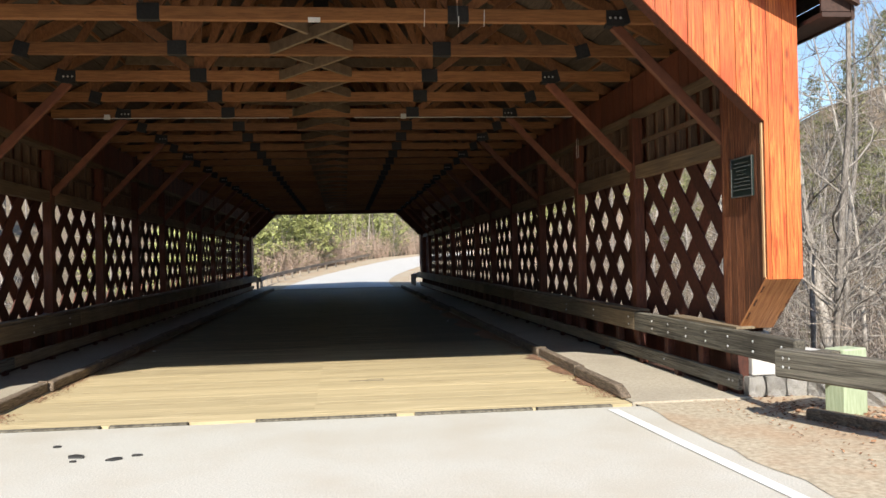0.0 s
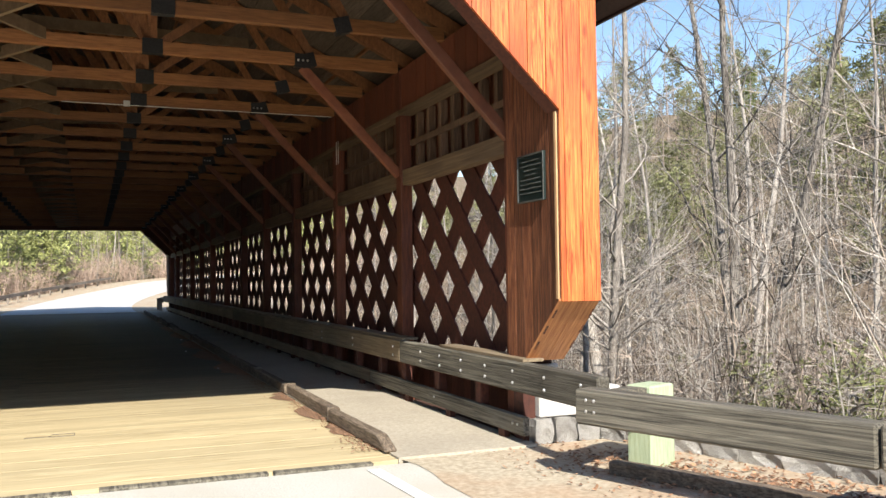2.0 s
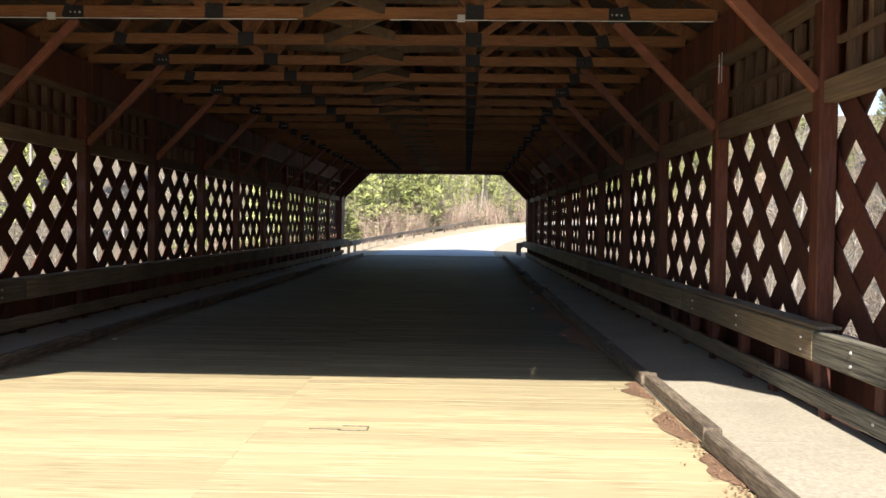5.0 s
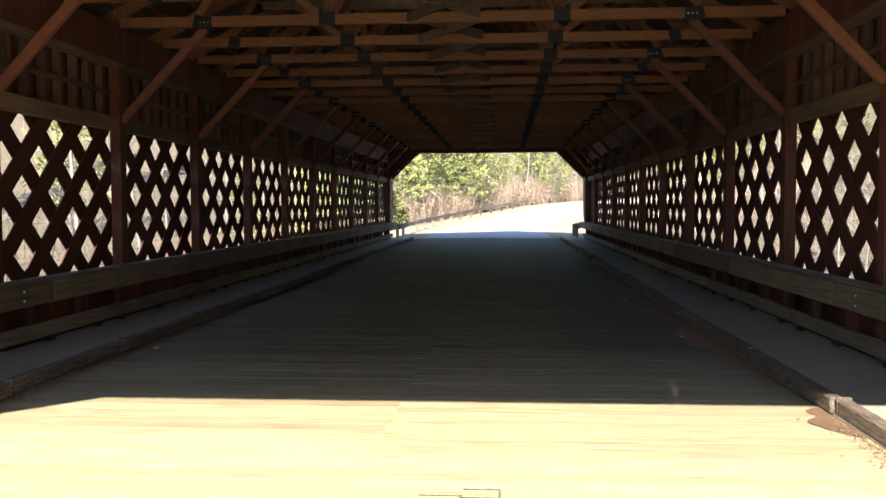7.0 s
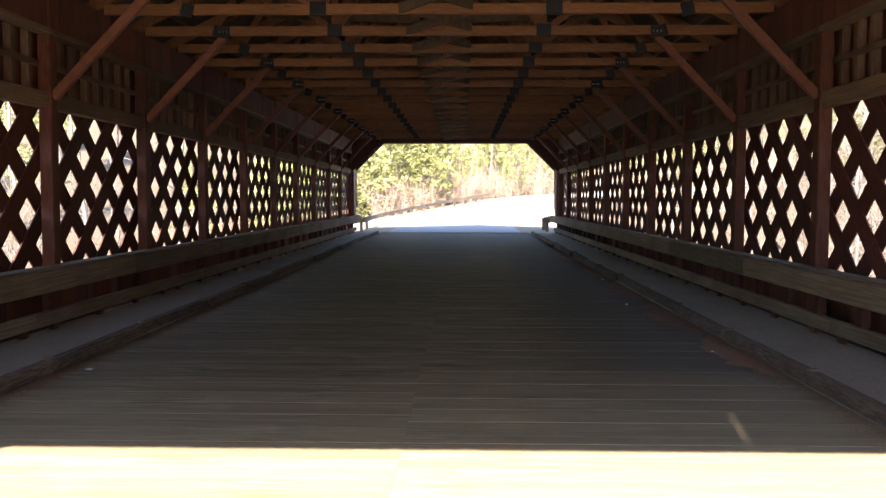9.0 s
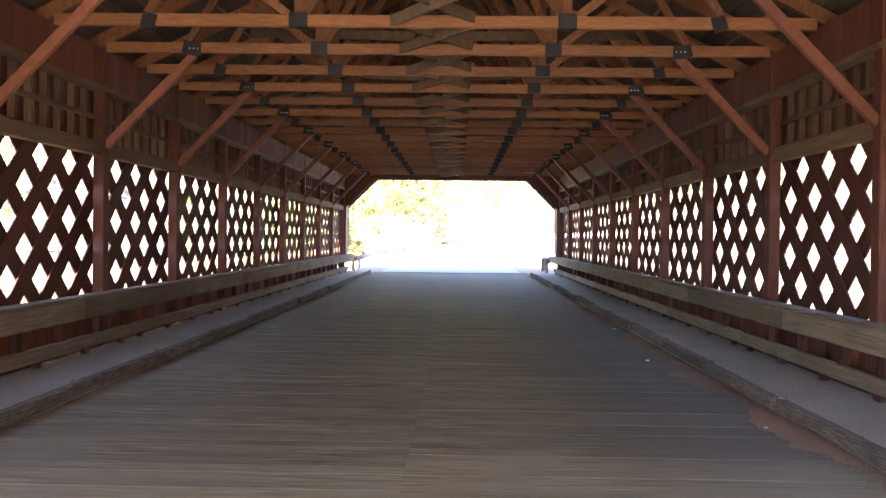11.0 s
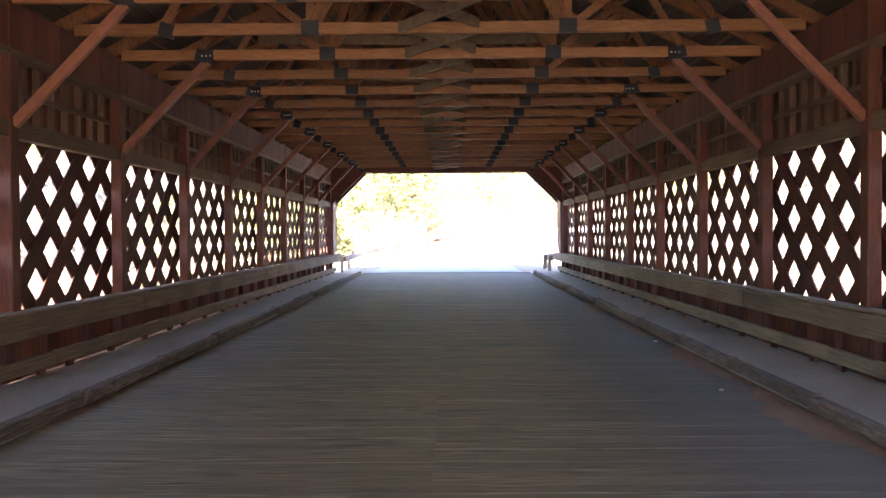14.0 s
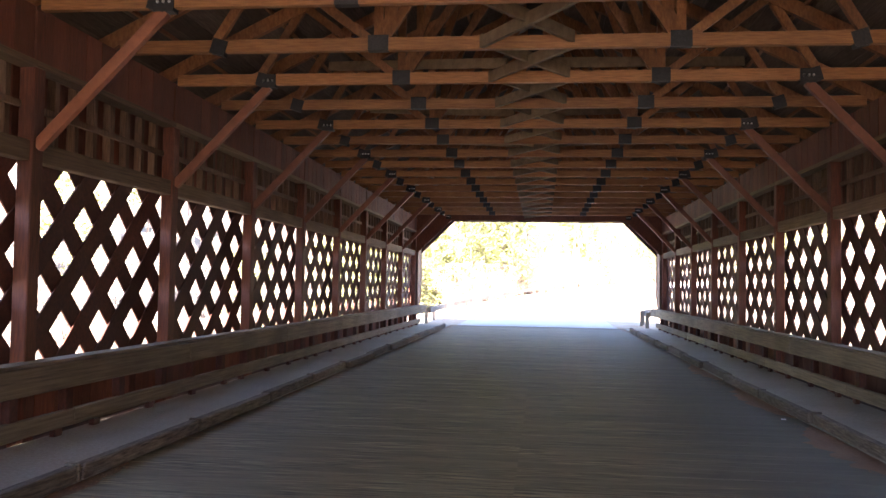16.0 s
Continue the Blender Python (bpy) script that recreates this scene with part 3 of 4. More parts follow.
# knee braces at the posts
def make_brace(s):
    k = empty("knee_brace", "red-stained diagonal knee brace with a bolted black bracket", "brace", "knee braces")
    bm = bmesh.new()
    beam(bm, (s * 3.63, 0, CHORD - 0.10), (s * 4.97, 0, 3.02), 0.09, 0.12)
    soften(bm, 0.008)
    part("timber", bm, M_BRACE, k)
    bm = bmesh.new()
    box(bm, s * 3.63 - 0.105, s * 3.63 + 0.105, -0.066, 0.066, CHORD - 0.115, CHORD + 0.07)
    br = part("bracket", bm, M_STEEL, k, "black steel bracket")
    for dx in (-0.062, 0, 0.062):
        bm = bmesh.new()
        bmesh.ops.create_uvsphere(bm, u_segments=8, v_segments=5, radius=0.017, matrix=Matrix.Translation((s * 3.63 + dx, -0.068, CHORD - 0.02)))
        part("bolt", bm, M_BOLT, br, "galvanised bolt head")
    return k


M_BRACE = material("red_stained_brace", (0.17, 0.058, 0.03), (0.25, 0.09, 0.045), (2, 9, 2), 0.6, 0.2, 0.3, fine=3)
for s in (-1, 1):
    kb = make_brace(s)
    kb.location = (0, POSTS[0], 0)
    for y in POSTS[1:]:
        copy_thing(kb, pose(0, y, 0))

tag = empty("white_tag", "small white tag fixed under a truss chord", "tag")
bm = bmesh.new()
box(bm, 0.02, 0.16, TRUSSES[0] - 0.062, TRUSSES[0] - 0.046, CHORD - 0.10, CHORD - 0.045)
part("plate", bm, M_PIPE, tag)
for n_, x in enumerate((1.35, 1.75, 2.05)):
    wire = empty("hanging_wire", "short pale hanger wire below a truss chord", "wire", "hanger wires")
    bm = bmesh.new()
    beam(bm, (x, TRUSSES[0] - 0.055, CHORD - 0.14), (x + 0.01, TRUSSES[0] - 0.05, CHORD + 0.06), 0.008, 0.008, (0, 1, 0))
    part("strand", bm, M_PIPE, wire)

for y in (7.52, 7.64):
    wire = empty("hanging_wire", "short pale hanger wire on the wall beside a post", "wire", "hanger wires")
    bm = bmesh.new()
    beam(bm, (4.925, y, 3.56), (4.928, y + 0.015, 3.94), 0.009, 0.009, (0, 1, 0))
    part("strand", bm, M_PIPE, wire)

# conduit along one truss
pipe = empty("conduit", "thin white electrical conduit along a truss chord", "conduit")
for x0, x1 in ((-4.9, -0.62), (0.62, 4.9)):
    bm = bmesh.new()
    beam(bm, (x0, TRUSSES[4] - 0.07, CHORD - 0.10), (x1, TRUSSES[4] - 0.07, CHORD - 0.10), 0.010, 0.010)
    part("tube", bm, M_PIPE, pipe)
    bm = bmesh.new()
    box(bm, x0 + 0.9, x0 + 1.0, TRUSSES[4] - 0.09, TRUSSES[4] - 0.045, CHORD - 0.12, CHORD - 0.03)
    part("clip", bm, M_PIPE, pipe)

# ---- roof ----
roof = empty("ceiling", "dark board roof over the bridge trusses", "roof", kind="structure")
for s in (-1, 1):
    bm = bmesh.new()
    n = 26
    for i in range(n):
        xa, xb = 5.68 * i / n, 5.68 * (i + 1) / n - 0.008
        pts = [(s * xa, roof_z(xa)), (s * xb, roof_z(xb)), (s * xb, roof_z(xb) + 0.05), (s * xa, roof_z(xa) + 0.05)]
        prism(bm, pts, 1, -0.46, END + 0.46)
    pts = [(0, roof_z(0) + 0.055), (s * 5.74, roof_z(5.74) + 0.055), (s * 5.74, roof_z(5.74) + 0.11), (0, roof_z(0) + 0.11)]
    prism(bm, pts, 1, -0.52, END + 0.52)
    part("roof_slope", bm, M_ROOF, roof)
    for ya, yb in ((-0.50, -0.43), (END + 0.43, END + 0.50)):
        bm = bmesh.new()
        pts = [(0, roof_z(0) - 0.20), (s * 5.71, roof_z(5.71) - 0.20), (s * 5.71, roof_z(5.71) + 0.04), (0, roof_z(0) + 0.04)]
        prism(bm, pts, 1, ya, yb)
        part("rake_board", bm, M_EAVE, roof, "dark brown rake board")
    bm = bmesh.new()
    a, b = sorted((s * 5.34, s * 5.66))
    box(bm, a, b, -0.42, END + 0.42, 4.10, 4.15)
    part("soffit", bm, M_EAVE, roof)
    bm = bmesh.new()
    a, b = sorted((s * 5.665, s * 5.70))
    box(bm, a, b, -0.42, END + 0.42, 4.08, 4.40)
    part("fascia", bm, M_EAVE, roof)
    bm = bmesh.new()
    pts = [(s * 5.34, 4.16), (s * 5.66, 4.16), (s * 5.66, roof_z(5.66) - 0.01), (s * 5.34, roof_z(5.34) - 0.01)]
    prism(bm, pts, 1, -0.41, -0.38)
    part("eave_return", bm, M_EAVE, roof)
    for x in (1.2, 2.4, 3.6, 4.7):
        bm = bmesh.new()
        box(bm, s * x - 0.02, s * x + 0.02, 0.1, END - 0.1, roof_z(x) - 0.045, roof_z(x) + 0.0)
        part("purlin", bm, M_WEB, roof)

# ---- portals ----
def make_portal(front):
    """front: True for the near end. Boards close the gable round the opening; boxed jambs stand behind."""
    p = empty("wall_portal", "orange-stained vertical board portal with chamfered opening", "portal", kind="structure")
    x = -5.28
    rnd = random.Random(front)
    y0, y1 = (-0.03, -0.004) if front else (END + 0.004, END + 0.03)
    edges = []
    while x < 5.27:
        w = 0.176
        edges.append((x, min(x + w, 5.28)))
        x += w
    for a, b in edges:
        cuts = sorted({a, b, *[c for c in (-HALF, -3.5, 3.5, HALF, 0) if a < c < b]})
        for c0, c1 in zip(cuts, cuts[1:]):
            if c1 - c0 < 0.01:
                continue
            m = 0.5 * (c0 + c1)
            if abs(m) > HALF:
                lo = (1.38, 1.38)
            else:
                lo = (opening(c0) if abs(c0) < HALF else 3.08, opening(c1) if abs(c1) < HALF else 3.08)
            g = 0.0035
            bm = bmesh.new()
            prism(bm, [(c0 + g * (c0 == a), lo[0]), (c1 - g * (c1 == b), lo[1]), (c1 - g * (c1 == b), roof_z(c1) - 0.02), (c0 + g * (c0 == a), roof_z(c0) - 0.02)], 1, y0 + rnd.uniform(-0.003, 0.003), y1)
            part("board", bm, M_FRONT, p)
    # sheathing behind the boards, with a few open joints left
    bm = bmesh.new()
    ys = (0.0, 0.02) if front else (END - 0.02, END)
    for c0, c1 in ((-5.25, -HALF), (-HALF, -3.5), (-3.5, 0), (0, 1.45), (1.75, 2.75), (2.95, 3.5), (3.5, HALF), (HALF, 5.25)):
        lo = (1.40, 1.40) if min(abs(c0), abs(c1)) >= HALF else (opening(c0) + 0.05, opening(c1) + 0.05)
        prism(bm, [(c0, lo[0]), (c1, lo[1]), (c1, roof_z(c1) - 0.03), (c0, roof_z(c0) - 0.03)], 1, *ys)
    part("sheathing", bm, M_EAVE, p)
    for s in (-1, 1):
        ya, yb = (0.0, FIRST - 0.11) if front else (END - FIRST + 0.11, END)
        foot = (lambda y: 1.38 - y * 0.879 if y < 0.66 else 0.80) if front else (lambda y: 1.38 - (END - y) * 0.879 if END - y < 0.66 else 0.80)
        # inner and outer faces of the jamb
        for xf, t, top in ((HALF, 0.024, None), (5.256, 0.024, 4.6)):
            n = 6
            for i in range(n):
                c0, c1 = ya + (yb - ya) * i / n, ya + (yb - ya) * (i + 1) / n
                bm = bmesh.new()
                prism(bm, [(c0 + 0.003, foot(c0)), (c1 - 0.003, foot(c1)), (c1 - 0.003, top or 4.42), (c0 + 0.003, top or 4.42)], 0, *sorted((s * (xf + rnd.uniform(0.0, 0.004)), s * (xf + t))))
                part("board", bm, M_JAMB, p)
        # sloping foot of the jamb
        bm = bmesh.new()
        if front:
            pts = [(0.0, 1.38), (0.66, 0.80), (0.66, 0.825), (0.0, 1.405)]
        else:
            pts = [(END, 1.38), (END - 0.66, 0.80), (END - 0.66, 0.825), (END, 1.405)]
        for x0, x1 in ((4.868, 5.075), (5.08, 5.275)):
            prism(bm, pts, 0, *sorted((s * x0, s * x1)))
        part("foot_board", bm, M_FOOT, p)
        # sunlit edge of the corner board, added as a strip in a pale colour
        bm = bmesh.new()
        yk = 0.012 if front else END - 0.05
        box(bm, *sorted((s * (HALF - 0.016), s * (HALF - 0.002))), yk, yk + 0.038, 1.40, 3.07)
        part("corner_trim", bm, M_LIT_EDGE, p, "pale sunlit board edge at the jamb corner")
        # end post inside the jamb
        bm = bmesh.new()
        yp = FIRST - 0.31 if front else LAST + 0.11
        box(bm, *sorted((s * 4.93, s * 5.25)), yp, yp + 0.2, -0.3, 4.4)
        part("end_post", bm, M_LATTICE, p)
        # chamfer corner lining
        bm = bmesh.new()
        y2, y3 = (0.0, 0.20) if front else (END - 0.20, END)
        prism(bm, [(s * 3.5, 4.44), (s * HALF, 3.08), (s * HALF, 3.12), (s * 3.5, 4.48)], 1, y2, y3)
        part("chamfer_lining", bm, M_LATTICE, p)
    bm = bmesh.new()
    y2, y3 = (0.0, 0.20) if front else (END - 0.20, END)
    box(bm, -3.49, 3.49, y2, y3, 4.44, 4.48)
    part("head_lining", bm, M_LATTICE, p)
    if not front:
        # the end frame that is seen from inside the bridge
        bm = bmesh.new()
        pts = [(-4.93, 3.08), (-HALF, 3.08), (-3.5, 4.42), (3.5, 4.42), (HALF, 3.08), (4.93, 3.08), (4.93, 4.75), (-4.93, 4.75)]
        prism(bm, pts, 1, LAST - 0.06, LAST + 0.02)
        part("end_frame", bm, M_STAIN, p)
    return p


make_portal(True)
make_portal(False).location.z = -0.08

# plaque on the jamb
plaque = empty("plaque", "dark green metal plaque with raised pale lettering on the portal jamb", "plaque")
bm = bmesh.new()
box(bm, HALF - 0.028, HALF - 0.004, 0.22, 0.74, 2.30, 2.75)
soften(bm, 0.004)
part("plate", bm, M_PLAQUE, plaque)
bm = bmesh.new()
for a, b, c, d in ((0.22, 0.235, 2.30, 2.75), (0.725, 0.74, 2.30, 2.75), (0.236, 0.724, 2.735, 2.75), (0.236, 0.724, 2.30, 2.315)):
    box(bm, HALF - 0.036, HALF - 0.029, a, b, c, d)
part("rim", bm, M_LETTER, plaque)
rnd = random.Random(5)
for i in range(8):
    w = rnd.uniform(0.10, 0.21)
    y = 0.48 - w
    while y < 0.48 + w:
        l = rnd.uniform(0.03, 0.10)
        bm = bmesh.new()
        box(bm, HALF - 0.033, HALF - 0.029, y, min(y + l, 0.48 + w), 2.68 - i * 0.043, 2.689 - i * 0.043)
        part("writing_bar", bm, M_LETTER, plaque)
        y += l + 0.014

# ---- approach: guard rail, post, stone wing wall ----
def angled_beam(parent, a, b, w, h):
    """A timber with its grain along its length, between two points."""
    a, b = Vector(a), Vector(b)
    d = b - a
    bm = bmesh.new()
    box(bm, -w / 2, w / 2, 0, d.length, -h / 2, h / 2)
    soften(bm, 0.018)
    ob = part("beam", bm, M_RAIL, parent)
    ob.location = a
    ob.rotation_euler = (math.asin(d.z / d.length), 0, math.atan2(-d.x, d.y))
    return ob


rail = empty("timber_rail", "heavy weathered timber guard rail on the approach", "guard rail", "approach guard rails")
angled_beam(rail, (4.58, -0.83, 0.60), (5.33, -2.95, 0.585), 0.19, 0.27)
for dy, dz in ((0.10, 0.055), (0.17, 0.055), (0.10, -0.03), (0.17, -0.03)):
    piece("bolt", BOLT_ME, rail, (4.485 + 0.353 * dy + 0.015, -0.865 - dy, 0.60 + dz))
rail2 = empty("timber_rail", "heavy weathered timber guard rail on the approach", "guard rail", "approach guard rails")
angled_beam(rail2, (5.335, -2.965, 0.585), (6.6, -6.4, 0.56), 0.19, 0.27)
for k, (x, y) in enumerate(((5.46, -0.48), (6.0, -2.9), (7.1, -5.9))):
    gp = empty("rail_post", "greenish treated timber post behind the guard rail", "post", "guard rail posts", loc=(x, y, 0))
    gp.rotation_euler = (0, 0, 0.34)
    bm = bmesh.new()
    box(bm, -0.17, 0.17, -0.125, 0.125, -0.5, 0.675)
    soften(bm, 0.015)
    part("post", bm, M_GREEN, gp)
    bm = bmesh.new()
    box(bm, -0.70, -0.175, -0.09, 0.09, 0.42, 0.665)
    part("spacer", bm, M_RAIL, gp, "weathered spacer block")
edge = mesh_thing("edging_timber", bmesh.new(), M_CURB, "low weathered landscape timber along the shoulder", "edging", "edging timbers")
bm = bmesh.new()
beam(bm, (4.98, -0.62, 0.04), (6.65, -4.7, 0.04), 0.13, 0.12)
soften(bm, 0.015)
bm.to_mesh(edge.data)
bm.free()
# left approach rail, only its far end shows
lr = empty("timber_rail", "heavy weathered timber guard rail on the approach", "guard rail", "approach guard rails")
bm = bmesh.new()
beam(bm, (-4.75, -0.80, 0.62), (-6.4, -5.5, 0.6), 0.19, 0.27)
part("beam", bm, M_RAIL, lr)

wing = empty("wing_wall", "rough grey granite block wing wall with a pale cap", "stone wall", kind="structure")
bm = bmesh.new()
prism(bm, [(5.02, 0.95), (6.28, 0.95), (8.2, -6.0), (7.9, -6.0), (6.05, 0.82), (5.02, 0.82)], 2, -2.6, 0.18)
part("core", bm, M_MORTAR, wing)
bm = bmesh.new()
box(bm, 5.06, 5.98, 0.76, 1.16, 0.235, 0.50)
box(bm, 5.06, 5.30, 0.80, 1.10, 0.502, 0.745)
box(bm, 5.985, 6.3, 0.60, 1.12, 0.235, 0.30)
soften(bm, 0.012)
part("cap", bm, M_CAP, wing, "pale concrete bearing block")
stone_meshes = []
rnd = random.Random(11)
for v in range(8):
    bm = bmesh.new()
    bmesh.ops.create_cube(bm, size=1)
    bmesh.ops.subdivide_edges(bm, edges=bm.edges[:], cuts=2, use_grid_fill=True)
    for vert in bm.verts:
        p = vert.co
        r = 1 - 0.04 * (abs(p.x) > 0.4) * (abs(p.z) > 0.4)
        vert.co = (p.x * r + rnd.uniform(-0.025, 0.025), p.y + rnd.uniform(-0.16, 0.16), p.z * r + rnd.uniform(-0.03, 0.03))
    stone_meshes.append(mesh_of("stone", bm, M_STONE))
for row in range(3):
    d = -0.5
    while d < 6.9:
        w = rnd.uniform(0.26, 0.5)
        t = (d + w / 2) / 7.0
        x, y = 5.95 + 1.95 * t, 0.30 - 6.3 * t
        piece("stone", stone_meshes[rnd.randrange(8)], wing, (x - 0.01, y, 0.10 - row * 0.25), (0, 0, -1.265), (w - 0.025, 0.16, 0.225))
        d += w
for k, (xa, xb) in enumerate(((4.98, 5.19), (5.2, 5.44), (5.45, 5.7), (5.71, 6.0), (6.01, 6.3))):
    piece("stone", stone_meshes[k], wing, ((xa + xb) / 2, 0.79, 0.11), (0, 0, 0), (xb - xa - 0.02, 0.16, 0.24))

# ---- far guard rails ----
def far_rail(name, pts, label):
    g = empty("far_guard_rail", label, "guard rail", "far guard rails")
    for (x0, y0), (x1, y1) in zip(pts, pts[1:]):
        z0, z1 = road_z(y0), road_z(y1)
        bm = bmesh.new()
        beam(bm, (x0, y0, z0 + 0.58), (x1, y1, z1 + 0.58), 0.10, 0.24)
        part("beam", bm, M_GALV, g)
        bm = bmesh.new()
        box(bm, x0 - 0.20, x0 - 0.06, y0 - 0.06, y0 + 0.06, z0 - 0.3, z0 + 0.66)
        part("post", bm, M_GALV, g)


far_rail("far_guard_rail", [(road_left(y) - 1.35 - 0.030 * (y - 45), y) for y in [END + 0.75 + 3.4 * i for i in range(15)]], "long timber guard rail curving along the far road")
far_rail("far_guard_rail", [(4.75, END + 0.75), (4.75, END + 2.8), (4.95, END + 4.0), (5.4, END + 5.0)], "short timber guard rail stub curling at the road edge")

# ---- loose litter ----
rnd = random.Random(3)
nv, nf = [], []


def flake(x, y, z, s):
    a, t1, t2 = rnd.uniform(0, 6.28), rnd.uniform(-0.5, 0.5), rnd.uniform(-0.5, 0.5)
    c, q = math.cos(a), math.sin(a)
    i = len(nv)
    for u, v in ((-1, 0), (0, -0.55), (1, 0), (0, 0.55)):
        nv.append((x + s * (u * c - v * q), y + s * (u * q + v * c), z + s * (0.4 + u * t1 + v * t2) + 0.004))
    nf.append((i, i + 1, i + 2, i + 3))


for _ in range(6500):
    t = rnd.random() ** 0.8
    x0, y0 = 5.2 + 2.0 * t, 0.2 - 6.0 * t
    flake(x0 + rnd.gauss(-0.1, 0.30), y0 + rnd.gauss(0, 0.3), 0.0, rnd.uniform(0.010, 0.034))
for _ in range(1100):
    flake(rnd.uniform(4.3, 6.5), rnd.uniform(-5, 0.9), -0.004, rnd.uniform(0.008, 0.022))
data_thing("leaf_litter", nv, nf, M_LEAF, "scattered dry brown leaves along the road shoulder", "leaves", kind="stuff")
nv, nf = [], []
for s in (1, -1):
    for _ in range(5200):
        y = 0.9 + 41 * rnd.random() ** 1.4
        w = 0.09 + 0.22 * max(0, noise.noise((y * 0.55, s * 3.1, 0)))
        if noise.noise((y * 0.8, s * 9.0, 2)) > -0.15:
            flake(s * (3.54 - abs(rnd.gauss(0, w))), y, 0.003, rnd.uniform(0.007, 0.02))
data_thing("pine_needles", nv, nf, M_NEEDLE, "reddish fallen pine needles drifted against the curb", "pine needles", kind="stuff")
for s, y, l, w in ((1, 2.3, 0.9, 0.16), (1, 3.6, 1.2, 0.2), (1, 5.2, 1.0, 0.2), (1, 9.5, 2.8, 0.34), (1, 12.5, 3.2, 0.40), (1, 16.0, 3.4, 0.34), (1, 20.0, 3.6, 0.28), (1, 24.5, 3.4, 0.25), (-1, 13.0, 2.0, 0.12), (-1, 8.0, 1.5, 0.12)):
    vs, fs = [], []
    n = 26
    for i in range(n + 1):
        yy = y - l / 2 + l * i / n
        e = 1.5 * w * (1 - abs(2 * i / n - 1) ** 2.2) * (0.75 + 0.5 * noise.noise((yy * 4, s, 1)))
        vs += [(s * 3.54, yy, 0.012), (s * (3.54 - e * 0.6), yy, 0.010), (s * (3.54 - e), yy, 0.0045)]
    for i in range(n):
        for k in (0, 1):
            fs.append((3 * i + k, 3 * i + k + 1, 3 * i + k + 4, 3 * i + k + 3))
    data_thing("needle_drift", vs, fs, M_NEEDLE, "reddish drift of pine needles and dirt against the curb", "debris", "needle drifts")
for x, y, s, n in ((-2.03, -0.83, 0.13, 7), (-1.66, -1.0, 0.09, 8), (-1.5, -0.88, 0.07, 5), (-2.35, -0.35, 0.05, 6), (-2.0, -1.02, 0.035, 5)):
    bm = bmesh.new()
    pts = [(x + s * rnd.uniform(0.5, 1.1) * math.cos(6.283 * i / n), y + 0.6 * s * rnd.uniform(0.4, 1.1) * math.sin(6.283 * i / n)) for i in range(n)]
    prism(bm, pts, 2, -0.011, 0.004)
    mesh_thing("tar_chip", bm, M_TAR, "flaked black tar chip lying on the asphalt", "debris", "tar chips")

# ---- trees ----
def tube(vs, fs, pts, radii, sides):
    base = len(vs)
    prev = None
    for i, p in enumerate(pts):
        d = (pts[min(i + 1, len(pts) - 1)] - pts[max(i - 1, 0)]).normalized()
        a = d.orthogonal().normalized() if prev is None else (prev - d * prev.dot(d)).normalized()
        prev = a
        b = d.cross(a)
        for k in range(sides):
            ang = 6.2832 * k / sides
            vs.append(p + (a * math.cos(ang) + b * math.sin(ang)) * radii[i])
    for i in range(len(pts) - 1):
        for k in range(sides):
            q = base + i * sides
            fs.append((q + k, q + (k + 1) % sides, q + sides + (k + 1) % sides, q + sides + k))


def limb(rnd, start, way, length, n, wander, lift):
    pts, p, d = [start.copy()], start.copy(), way.normalized()
    for i in range(n):
        d = (d + Vector((rnd.gauss(0, wander), rnd.gauss(0, wander), rnd.gauss(0, wander) + lift))).normalized()
        p = p + d * (length / n)
        pts.append(p.copy())
    return pts


